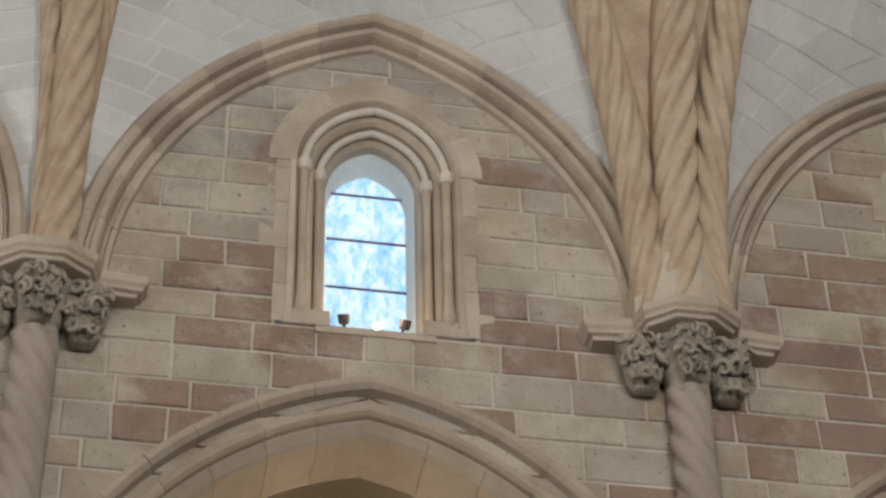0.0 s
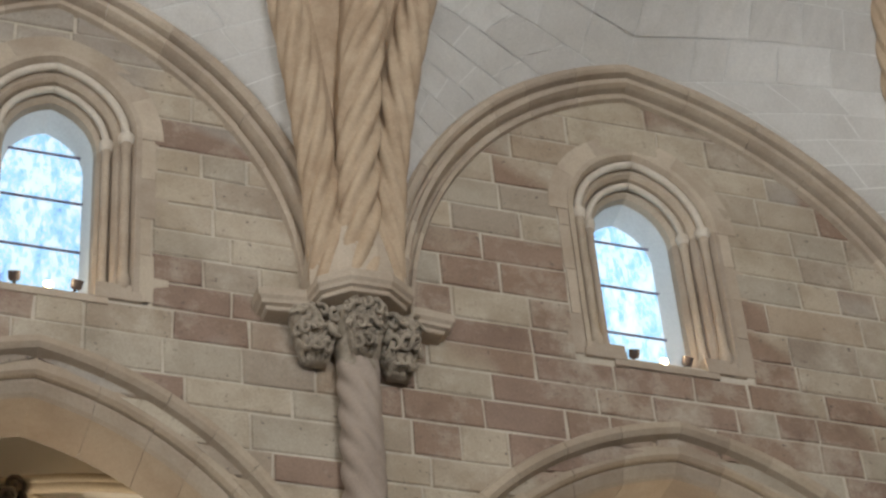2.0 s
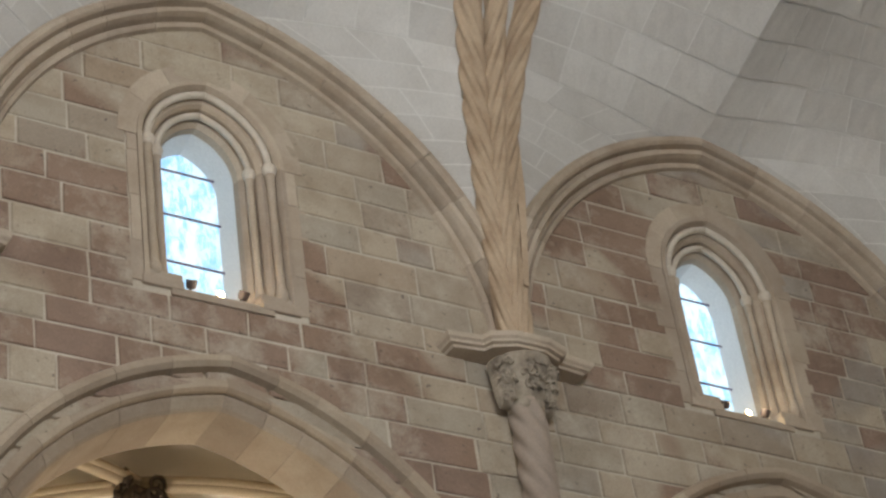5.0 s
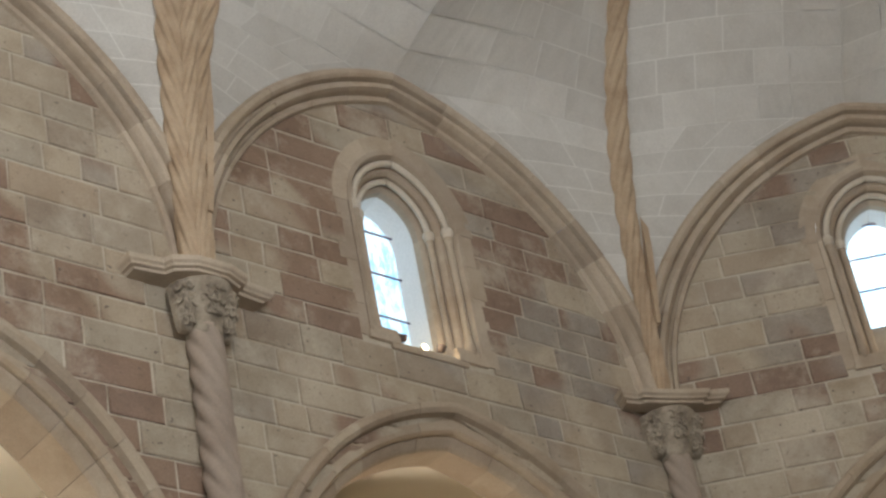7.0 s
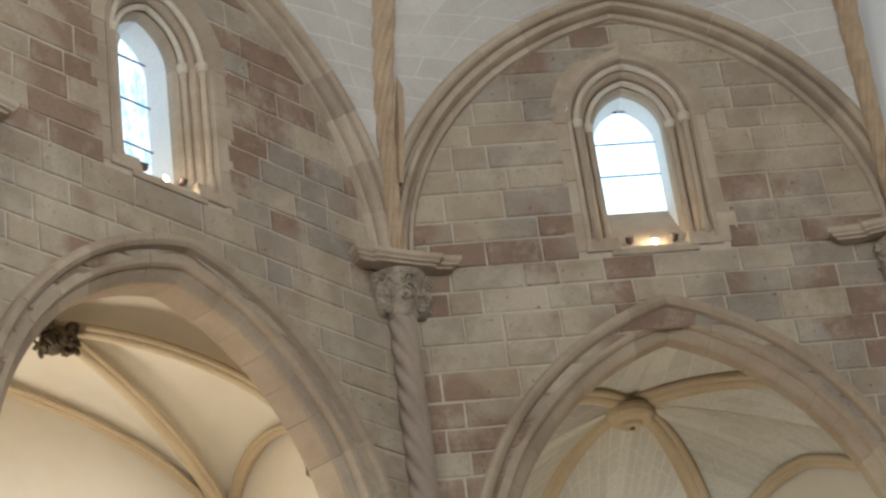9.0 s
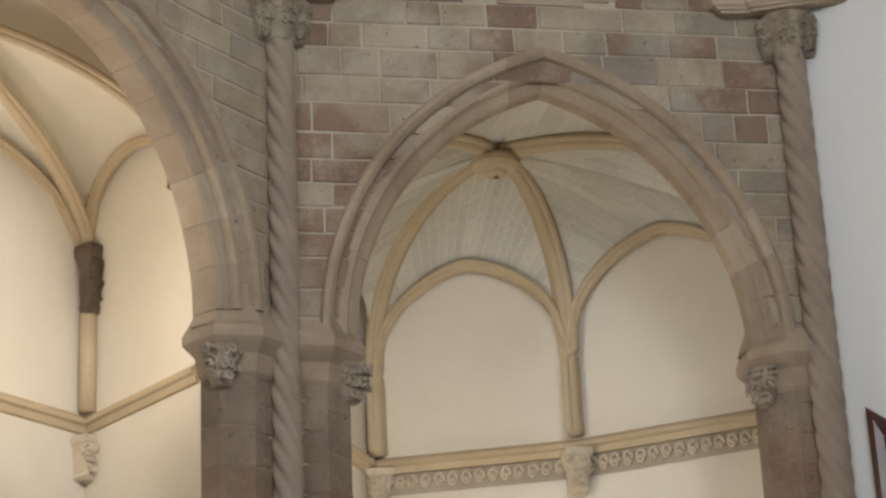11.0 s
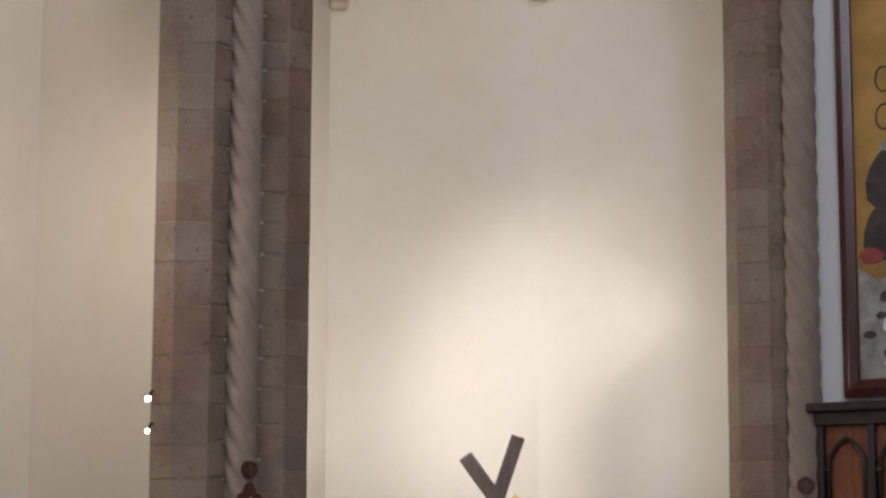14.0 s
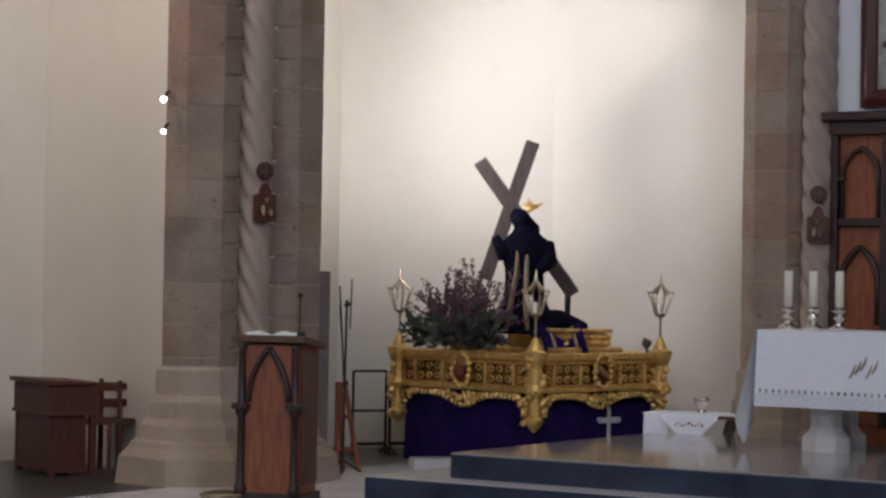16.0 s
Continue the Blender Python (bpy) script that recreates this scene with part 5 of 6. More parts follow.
for i in range(5):
    bm = bmesh.new()
    rng = random.Random(i)
    x, z = 1.05 + i * 0.045, 0.98 + (i % 3) * 0.03
    bm_tube(bm, [(x, -1.785, z), (x + 0.03, -1.788, z + 0.05), (x + 0.05, -1.785, z + 0.11)], [0.006, 0.010, 0.003], 5)
    part("embroidery", bm, GOLDTRIM, cloth, "pale gold embroidered ear of wheat")

stick = thing("candlestick", pose(*at(C, 0.29, -1.25, 1.337)), "polished silver candlestick with a thick cream candle", "candlestick", "altar candlesticks")
bm = bmesh.new()
bm_lathe(bm, [(0.085, 0), (0.088, 0.012), (0.06, 0.03), (0.03, 0.045), (0.022, 0.07), (0.04, 0.085), (0.05, 0.10), (0.025, 0.115), (0.024, 0.13), (0.062, 0.15), (0.066, 0.158), (0.03, 0.16), (0.03, 0.19)], 20)
part("base", bm, SILVER, stick, smooth=True)
bm = bmesh.new()
bm_lathe(bm, [(0.035, 0.185), (0.035, 0.455), (0.032, 0.47), (0.015, 0.46)], 18)
wax = part("candle", bm, WAX, stick, "cream wax candle", smooth=True)
bm = bmesh.new()
bm_tube(bm, [(0, 0, 0.455), (0.002, 0, 0.48)], 0.0025, 5)
part("wick", bm, BLACK, wax, "black wick")
for s, y in ((0.51, -1.26), (0.74, -1.27)):
    copy_thing(stick, pose(*at(C, s, y, 1.337)))

# ---- wooden retable ----
ret = thing("retable", C, "dark carved wooden retable with pointed arch panels", "retable")
box("plinth", (0.14, 2.5, -0.20, -0.01, 0.0, 0.5), REDWOOD, ret)
box("back_panel", (0.20, 2.44, -0.08, -0.01, 0.5, 3.06), REDWOOD, ret, "red-brown wooden panelling")
box("cornice", (0.10, 2.54, -0.24, -0.01, 3.09, 3.17), DARKWOOD, ret, "dark moulded cornice", 0.02)
box("frieze", (0.15, 2.49, -0.17, -0.01, 2.98, 3.088), DARKWOOD, ret)
for x in (0.16, 0.62, 1.08, 1.54, 2.0, 2.4):
    box("stile", (x, x + 0.07, -0.16, -0.082, 0.5, 2.978), DARKWOOD, ret, "dark turned stile", 0.015)
box("transom", (0.235, 2.395, -0.15, -0.083, 2.20, 2.27), DARKWOOD, ret, "", 0.012)
for k, x in enumerate((0.23, 0.69, 1.15, 1.61, 2.05)):
    for z, rise, r in ((2.62, 0.3, 0.022), (1.72, 0.42, 0.028)):
        a = Arch(x + 0.195, 0.165, 0.10 if rise < 0.4 else 0.2, z)
        for side in (-1, 1):
            bm = bmesh.new()
            pts = [(a.c + side * a.w, -0.115, z - 0.35)] + [(p[0], -0.115, p[1]) for p in [a.point(side * (1 - i / 10 * 0.999)) for i in range(11)]]
            bm_tube(bm, pts, r, 6)
            part("tracery", bm, DARKWOOD, ret, "dark pointed tracery bar", smooth=True)
        bm = bmesh.new()
        lump(bm, (a.c - a.w, -0.13, z - 0.02), (0.035, 0.035, 0.04), random.Random(k))
        part("knop", bm, DARKWOOD, ret, smooth=True)

# ---- large framed painting above it ----
painting = thing("painting", C, "large framed painting in ochre and grey above the retable", "painting")
OUT = [(0.40, 3.21), (2.3, 3.21), (2.3, 5.9), (1.35, 6.55), (0.38, 7.34)]
INN = [(0.53, 3.36), (2.15, 3.36), (2.15, 5.8), (1.32, 6.36), (0.52, 7.05)]


def bm_frame(bm, outer, inner, y0, y1, y2):
    rows = [[bm.verts.new((x, y, z)) for x, z in ring] for ring, y in ((outer, y0), (outer, y1), ([((a[0] + b[0]) / 2, (a[1] + b[1]) / 2) for a, b in zip(outer, inner)], y1 - 0.03), (inner, y1 + 0.01), (inner, y2))]
    n = len(outer)
    for a, b in zip(rows, rows[1:]):
        for i in range(n):
            bm.faces.new((a[i], a[(i + 1) % n], b[(i + 1) % n], b[i]))


bm = bmesh.new()
bm_frame(bm, OUT, INN, -0.005, -0.09, -0.03)
part("frame", bm, FRAMEWOOD, painting, "dark red-brown moulded frame")
bm = bmesh.new()
bm.faces.new([bm.verts.new((x, -0.035, z)) for x, z in INN])
part("canvas", bm, CANVAS_GOLD, painting, "ochre painted ground")


def painted(outline, material, y):
    bm = bmesh.new()
    bm.faces.new([bm.verts.new((x, y, z)) for x, z in outline])
    part("painted_shape", bm, material, painting)


def oval(cx, cz, w, h, n=14, wob=0.12, seed=1):
    rng = random.Random(seed)
    return [(cx + w * math.cos(6.283 * i / n) * rng.uniform(1 - wob, 1 + wob), cz + h * math.sin(6.283 * i / n) * rng.uniform(1 - wob, 1 + wob)) for i in range(n)]


painted(oval(0.90, 5.05, 0.27, 0.33, seed=2), CANVAS_DARK, -0.039)
painted(oval(0.92, 5.36, 0.19, 0.05, seed=8), CANVAS_GREY, -0.043)
painted(oval(0.86, 4.62, 0.28, 0.26, seed=4), CANVAS_DARK, -0.047)
painted([(0.54, 3.37), (1.6, 3.37), (1.6, 4.15), (1.1, 4.32), (0.72, 4.2), (0.54, 4.32)], CANVAS_GREY, -0.051)
painted(oval(0.66, 4.42, 0.11, 0.07, seed=6), CANVAS_RED, -0.055)
for i in range(9):
    rng = random.Random(40 + i)
    painted(oval(0.62 + rng.uniform(0, 0.45), 3.5 + i * 0.08, rng.uniform(0.03, 0.07), rng.uniform(0.03, 0.08), seed=i), CANVAS_DARK if i % 2 else PAPER, -0.0555 - 0.0012 * i)
for z in (5.62, 5.95):
    bm = bmesh.new()
    bm_tube(bm, [(0.80 + 0.07 * math.cos(q), -0.042, z + 0.11 * math.sin(q)) for q in [k * 0.5 for k in range(12)]], 0.008, 5)
    part("painted_ring", bm, CANVAS_DARK, painting)

# ---- wayside plaques on the shafts ----
def plaque(p, inward, z):
    n = inward
    m = Matrix.Translation((p.x + n.x * 0.16, p.y + n.y * 0.16, z)) @ Matrix.Rotation(math.atan2(n.y, n.x) + math.pi / 2, 4, "Z")
    pl = thing("wall_plaque", m, "small gabled wooden relief plaque below a round cross medallion", "plaque", "shaft plaques")
    bm = bmesh.new()
    pts = [(-0.095, -0.14), (0.095, -0.14), (0.095, 0.07), (0.05, 0.09), (0.03, 0.15), (-0.0, 0.17), (-0.03, 0.15), (-0.05, 0.09), (-0.095, 0.07)]
    a, b = [bm.verts.new((x, 0.02, zz)) for x, zz in pts], [bm.verts.new((x, -0.025, zz)) for x, zz in pts]
    for i in range(len(pts)):
        bm.faces.new((a[i], a[(i + 1) % len(pts)], b[(i + 1) % len(pts)], b[i]))
    bm.faces.new(b)
    part("board", bm, DESKWOOD, pl)
    bm = bmesh.new()
    rng = random.Random(5)
    for x, zz, w, h in ((-0.03, -0.04, 0.022, 0.07), (0.035, -0.06, 0.02, 0.055), (0.0, 0.03, 0.018, 0.03)):
        lump(bm, (x, -0.03, zz), (w, 0.018, h), rng)
    part("relief", bm, BRASS, pl, "worn metal relief shapes", smooth=True)
    bm = bmesh.new()
    made = bmesh.ops.create_cone(bm, cap_ends=True, segments=20, radius1=0.075, radius2=0.07, depth=0.03)["verts"]
    bmesh.ops.rotate(bm, verts=made, matrix=Matrix.Rotation(math.pi / 2, 3, "X"))
    bmesh.ops.translate(bm, verts=made, vec=(0, 0, 0.27))
    part("medallion", bm, DESKWOOD, pl, "round dark medallion")
    bm = bmesh.new()
    bm_box(bm, -0.045, 0.045, -0.026, -0.014, 0.262, 0.278)
    bm_box(bm, -0.008, 0.008, -0.027, -0.0135, 0.225, 0.315)
    part("cross", bm, OLDWOOD, pl)


plaque(P4, bisector(A, B)[2], 2.27)
plaque(P5, bisector(B, C)[2], 2.20)

# ---- floodlights on the pier and on the sills ----
def floodlight(m, label, lit, size=0.06, shell=BRASS):
    fl = thing("floodlight", m, label, "lamp", "floodlights")
    bm = bmesh.new()
    bm_lathe(bm, [(size * 0.6, 0.0), (size * 0.85, size * 0.2), (size * 0.95, size * 0.6), (size, size * 1.6)], 14)
    part("housing", bm, shell, fl)
    bm = bmesh.new()
    bm_lathe(bm, [(size * 0.86, size * 1.5), (size * 0.86, size * 1.64)], 14)
    part("lens", bm, lit or CLEAR, fl)
    bm = bmesh.new()
    bm_tube(bm, [(0, 0, 0.01), (0, -0.05, -0.04), (0, -0.06, -0.1)], 0.012, 6)
    part("bracket", bm, IRON, fl)


for z, size in ((3.10, 0.027), (2.84, 0.021)):
    eye = at(A, -0.67, 0.34, z)
    floodlight(look(eye, Vector((2.0, 8.0, 2.0))) @ Matrix.Rotation(math.pi, 4, "X"), "small lit floodlight on the side of the pier", SPOT_ON, size)
for m, bay in ((A, BAY_1), (A, BAY_2), (A, BAY_3), (B, BAY_4)):
    c, sill = bay.window[0].c, bay.window[1]
    for dx in (-0.21, 0.21):
        eye = at(m, c + dx, 0.10, sill + 0.10)
        floodlight(look(eye, at(m, c + dx * 2, -1.0, sill + 1.6)) @ Matrix.Rotation(math.pi, 4, "X"), "small brown floodlight on the window sill", None, 0.044, OLDWOOD)
    eye = at(m, c + 0.02, 0.12, sill + 0.08)
    floodlight(look(eye, at(m, c, -1.0, sill + 0.2)) @ Matrix.Rotation(math.pi, 4, "X"), "small warm lamp glowing on the window sill", LAMP_ON, 0.035)


# ================= lectern =================
fl_, fr_ = Vector((10.42, 12.97)), Vector((10.78, 12.66))
d = Vector((0.50, -0.866))
LM = Matrix(((d.x, -d.y, 0, fl_.x), (d.y, d.x, 0, fl_.y), (0, 0, 1, 0), (0, 0, 0, 1)))
lect = thing("lectern", LM, "red-brown wooden lectern with dark gothic arch columns", "lectern")
W_, D_ = 0.53, 0.44
box("body", (0.03, W_ - 0.03, 0.03, D_, 0.06, 1.18), REDWOOD, lect)
box("foot", (0.0, W_, 0.0, D_ + 0.02, 0.0, 0.08), DARKWOOD, lect)
bm = bmesh.new()
v = [bm.verts.new(p) for p in ((-0.02, -0.02, 1.20), (W_ + 0.02, -0.02, 1.20), (W_ + 0.02, D_ + 0.04, 1.14), (-0.02, D_ + 0.04, 1.14),
                               (-0.02, -0.02, 1.25), (W_ + 0.02, -0.02, 1.25), (W_ + 0.02, D_ + 0.04, 1.19), (-0.02, D_ + 0.04, 1.19))]
for q in ((3, 2, 1, 0), (4, 5, 6, 7), (0, 1, 5, 4), (1, 2, 6, 5), (2, 3, 7, 6), (3, 0, 4, 7)):
    bm.faces.new([v[i] for i in q])
part("top", bm, MIDWOOD, lect)
box("side_panel", (W_ - 0.03, W_ - 0.012, 0.08, D_ - 0.03, 0.15, 1.12), MIDWOOD, lect)
for x in (0.055, W_ - 0.055):
    bm = bmesh.new()
    bm_lathe(bm, [(0.045, 0.06), (0.045, 0.12), (0.03, 0.16), (0.028, 0.64), (0.045, 0.67), (0.05, 0.70), (0.03, 0.73), (0.026, 1.14), (0.04, 1.18)], 10, (x, 0.012))
    part("column", bm, DARKWOOD, lect, "dark turned colonnette", smooth=True)
    bm = bmesh.new()
    bm_box(bm, x - 0.06, x + 0.06, -0.05, 0.06, 0.70, 0.745, 0.01)
    part("collar", bm, DARKWOOD, lect)
la = Arch(W_ / 2, 0.155, 0.42, 0.76)
for side in (-1, 1):
    bm = bmesh.new()
    bm_tube(bm, [(p[0], 0.012, p[1]) for p in [la.point(side * (1 - i / 12 * 0.999)) for i in range(13)]], 0.022, 8)
    part("arch_bar", bm, DARKWOOD, lect, "dark pointed arch moulding", smooth=True)
book = thing("open_book", LM @ pose(W_ / 2, 0.18, 1.225, -8), "open white book lying on the lectern", "book")
for side in (-1, 1):
    bm = bmesh.new()
    rows = []
    for i in range(9):
        x = side * i / 8 * 0.2
        z = 0.035 * math.sin(min(1, i / 8 * 1.3) * math.pi * 0.75) + 0.004
        rows.append([bm.verts.new((x, -0.13, z)), bm.verts.new((x, 0.13, z)), bm.verts.new((x, 0.13, -0.003)), bm.verts.new((x, -0.13, -0.003))])
    for a, b in zip(rows, rows[1:]):
        for k in range(4):
            bm.faces.new((a[k], a[(k + 1) % 4], b[(k + 1) % 4], b[k]))
    part("page_block", bm, PAPER, book)
mic = thing("microphone", LM @ pose(W_ - 0.06, 0.10, 1.235), "black gooseneck microphone on the lectern", "microphone")
bm = bmesh.new()
bm_lathe(bm, [(0.045, 0), (0.045, 0.035), (0.03, 0.045)], 12)
part("base", bm, BLACK, mic)
bm = bmesh.new()
bm_tube(bm, [(0, 0, 0.04), (0, 0, 0.2), (0.005, -0.01, 0.27), (0.012, -0.03, 0.30)], 0.006, 6)
neck = part("gooseneck", bm, BLACK, mic)
bm = bmesh.new()
lump(bm, (0.014, -0.035, 0.315), (0.020, 0.020, 0.028), random.Random(2))
part("head", bm, BLACK, neck, smooth=True)

# ================= aisle furniture =================
desk = thing("writing_desk", A @ pose(-0.44, 1.70, 0, 0, 0, 66), "old red-brown wooden harmonium desk with a sloping lid", "desk")
box("body", (-0.42, 0.42, -0.20, 0.24, 0.52, 0.76), DESKWOOD, desk)
bm = bmesh.new()
v = [bm.verts.new(p) for p in ((-0.45, -0.25, 0.762), (0.45, -0.25, 0.762), (0.45, 0.27, 0.762), (-0.45, 0.27, 0.762), (-0.45, -0.25, 0.775), (0.45, -0.25, 0.775), (0.45, 0.27, 0.80), (-0.45, 0.27, 0.80))]
for q in ((3, 2, 1, 0), (4, 5, 6, 7), (0, 1, 5, 4), (1, 2, 6, 5), (2, 3, 7, 6), (3, 0, 4, 7)):
    bm.faces.new([v[i] for i in q])
part("lid", bm, DESKWOOD, desk)
box("moulding", (-0.44, 0.44, -0.22, 0.25, 0.50, 0.53), DESKWOOD, desk)
for x in (-0.38, 0.38):
    for y in (-0.16, 0.20):
        box("leg", (x - 0.03, x + 0.03, y - 0.03, y + 0.03, 0.0, 0.5), DESKWOOD, desk)
box("lower_case", (-0.40, 0.40, -0.10, 0.22, 0.03, 0.5), DESKWOOD, desk, "closed lower case of brown wood")
chair = thing("wooden_chair", A @ pose(-0.30, 1.42, 0, 0, 0, -60), "small dark red-brown wooden chair beside the pier", "chair", "chairs by the desk")
box("seat", (-0.2, 0.2, -0.19, 0.19, 0.42, 0.45), DESKWOOD, chair)
for x in (-0.18, 0.18):
    for y in (-0.17, 0.17):
        box("leg", (x - 0.018, x + 0.018, y - 0.018, y + 0.018, 0, 0.42 if y < 0 else 0.78), DESKWOOD, chair)
for z in (0.58, 0.72):
    box("back_rail", (-0.162, 0.162, 0.155, 0.185, z - 0.03, z + 0.03), DESKWOOD, chair)
copy_thing(chair, A @ pose(-0.02, 1.50, 0, 0, 0, -75))
basket = thing("straw_basket", A @ pose(-1.35, -0.95, 0, 0, 0, 20), "flat woven straw basket on the floor", "basket")
bm = bmesh.new()
bm_tube(bm, [(0.24 * math.cos(a), 0.16 * math.sin(a), 0.06) for a in [k * 6.2832 / 24 for k in range(25)]], 0.018, 6)
part("rim", bm, GOLDTRIM, basket)
bm = bmesh.new()
bm_lathe(bm, [(0.14, 0.0), (0.15, 0.01), (0.145, 0.05), (0.13, 0.02)], 16)
part("bottom", bm, GOLDTRIM, basket)

# ---- things behind the pier, at the chapel's side ----
rack = thing("metal_rack", B @ pose(1.62, 3.0, 0, 0, 0, 12), "dark iron folding rack standing by the chapel wall", "rack")
for k, (x0, x1) in enumerate(((-0.29, 0.05), (0.10, 0.38))):
    for x in (x0, x1):
        bm = bmesh.new()
        bm_tube(bm, [(x, 0.02 * k, 0.0), (x, 0.02 * k, 0.80)], 0.014, 8)
        part("post", bm, IRON, rack)
    for z in (0.80, 0.42, 0.10):
        bm = bmesh.new()
        bm_tube(bm, [(x0, 0.02 * k, z), (x1, 0.02 * k, z)], 0.012 if z > 0.2 else 0.018, 8)
        part("rail", bm, IRON, rack)
    for x in (x0, x1):
        bm = bmesh.new()
        bm_tube(bm, [(x - 0.01, -0.16, 0.01), (x, 0, 0.07), (x + 0.01, 0.16, 0.01)], 0.016, 6)
        part("foot", bm, IRON, rack)
easel = thing("folded_easel", B @ pose(0.98, 0.95, 0, 0, 0, 15), "folded orange-brown wooden easel leaning by the pier", "easel")
for x0, y0, x1 in ((-0.10, -0.02, -0.05), (0.10, -0.05, 0.02), (0.02, 0.12, -0.02)):
    bm = bmesh.new()
    bm_tube(bm, [(x0, y0, 0.0), (x1, 0.1, 0.78)], 0.022, 4)
    part("leg", bm, REDWOOD, easel)
box("crossbar", (-0.09, 0.08, -0.01, 0.02, 0.18, 0.22), REDWOOD, easel)
box("tray", (-0.07, 0.06, 0.02, 0.06, 0.46, 0.5), REDWOOD, easel)
stand = thing("microphone_stand", B @ pose(0.93, 0.80, 0), "black microphone stands leaning beside the pier", "stand")
for a, b, r in (((0, 0, 0), (0.01, 0, 1.50), 0.010), ((0.0, 0, 0.75), (-0.05, 0.02, 1.62), 0.008), ((0.05, 0.05, 1.25), (0.06, 0.05, 1.68), 0.006), ((-0.03, 0, 1.2), (-0.05, 0, 1.45), 0.008)):
    bm = bmesh.new()
    bm_tube(bm, [a, b], r, 6)
    part("pole", bm, BLACK, stand)
for a in (0.3, 2.4, 4.5):
    bm = bmesh.new()
    bm_tube(bm, [(0, 0, 0.12), (0.18 * math.cos(a), 0.18 * math.sin(a), 0.01)], 0.009, 6)
    part("foot", bm, BLACK, stand)
for z in (0.78, 1.46):
    bm = bmesh.new()
    lump(bm, (0.01, -0.02, z), (0.03, 0.025, 0.02), random.Random(4))
    part("clamp", bm, BLACK, stand)
board = thing("grey_board", B @ pose(0.70, 0.45, 0), "tall grey board leaning behind the pier", "board")
box("sheet", (-0.10, 0.045, 0.0, 0.02, 0.0, 1.74), plain("grey_board", (0.16, 0.135, 0.105), 0.8), board)

# ================= processional float =================
FC = Vector((15.08, 14.40))
FLOAT = pose(FC.x, FC.y, 0, 0, 0, 1.0)
H = 0.86
fl = thing("processional_float", FLOAT, "gilded carved processional float with dark purple velvet skirts", "float")
# deck in a darker gold than the scrolls and mouldings before it
box("deck", (-H + 0.03, H - 0.03, -H + 0.03, H - 0.03, 0.70, 1.0), DARKGOLD, fl, "dark gilded deck")
for k in range(4):
    turn = Matrix.Rotation(k * math.pi / 2, 4, "Z")

    def side_part(name, bm, material, label="", smooth=False):
        bmesh.ops.transform(bm, matrix=turn, verts=bm.verts)
        return part(name, bm, material, fl, label, smooth)

    rng = random.Random(100 + k)
    for z0, z1, o in ((0.985, 1.05, 0.06), (0.945, 0.985, 0.03), (0.70, 0.745, 0.045), (0.745, 0.765, 0.02)):
        bm = bmesh.new()
        bm_box(bm, -H - o, H + o, -H - o, -H + 0.05, z0, z1, 0.012)
        side_part("moulding", bm, GOLD)
    # pilasters and scroll panels
    for x in (-0.62, -0.27, 0.27, 0.62):
        bm = bmesh.new()
        bm_box(bm, x - 0.022, x + 0.022, -H - 0.03, -H + 0.03, 0.765, 0.945, 0.008)
        side_part("pilaster", bm, GOLD)
    for x0, x1 in ((-0.76, -0.64), (-0.6, -0.29), (-0.25, -0.12), (0.12, 0.25), (0.29, 0.6), (0.64, 0.76)):
        n = max(1, round((x1 - x0) / 0.10))
        for i in range(n):
            cx = x0 + (x1 - x0) * (i + 0.5) / n
            for hz in (0.81, 0.90):
                bm = bmesh.new()
                sg = rng.choice((-1, 1))
                bm_tube(bm, [(cx + sg * 0.038 * math.cos(q) * (1 - q * .09), -H - 0.012, hz + 0.036 * math.sin(q) * (1 - q * .09)) for q in [j * 0.8 for j in range(9)]], [0.013 - 0.0008 * j for j in range(9)], 5)
                side_part("scroll", bm, GOLD, "", True)
    # cartouche at the middle of the side
    bm = bmesh.new()
    lump(bm, (0, -H - 0.045, 0.88), (0.075, 0.03, 0.11), rng)
    side_part("cartouche_field", bm, REDWOOD, "dark red oval cartouche", True)
    for i in range(16):
        a = i / 16 * 6.283
        bm = bmesh.new()
        lump(bm, (0.105 * math.cos(a), -H - 0.05, 0.88 + 0.15 * math.sin(a)), (0.034, 0.025, 0.034), rng)
        side_part("cartouche_bead", bm, GOLD, "", True)
    # lobed fringe hanging under the deck
    for i in range(30):
        x = -H + 0.06 + (2 * H - 0.12) * i / 29
        u = abs(x) / H
        drop = 0.04 + 0.10 * math.exp(-(u / 0.25) ** 2) + 0.22 * max(0.0, (u - 0.70) / 0.30) ** 1.3
        bm = bmesh.new()
        lump(bm, (x, -H - 0.012, 0.70 - drop * 0.5), (0.032, 0.022, drop * 0.55), rng)
        lump(bm, (x, -H - 0.02, 0.70 - drop), (0.026, 0.02, 0.028), rng)
        side_part("fringe_lobe", bm, GOLD, "", True)
    # corner: scrolled bracket with a pendant
    bm = bmesh.new()
    bm_lathe(bm, [(0.02, 0.36), (0.05, 0.40), (0.085, 0.44), (0.09, 0.47), (0.06, 0.50), (0.055, 0.66), (0.085, 0.70), (0.10, 0.73), (0.075, 0.78), (0.07, 0.92), (0.10, 0.98), (0.12, 1.06), (0.07, 1.08), (0.05, 1.13), (0.02, 1.19)], 12, (-H, -H))
    side_part("corner_post", bm, GOLD, "", False)
    for i in range(18):
        a = rng.uniform(0, 6.28)
        bm = bmesh.new()
        lump(bm, (-H + 0.09 * math.cos(a), -H + 0.09 * math.sin(a), rng.uniform(0.42, 1.02)), (0.03, 0.03, 0.04), rng)
        side_part("corner_scroll", bm, GOLD, "", True)
    # velvet skirt
    bm = bmesh.new()
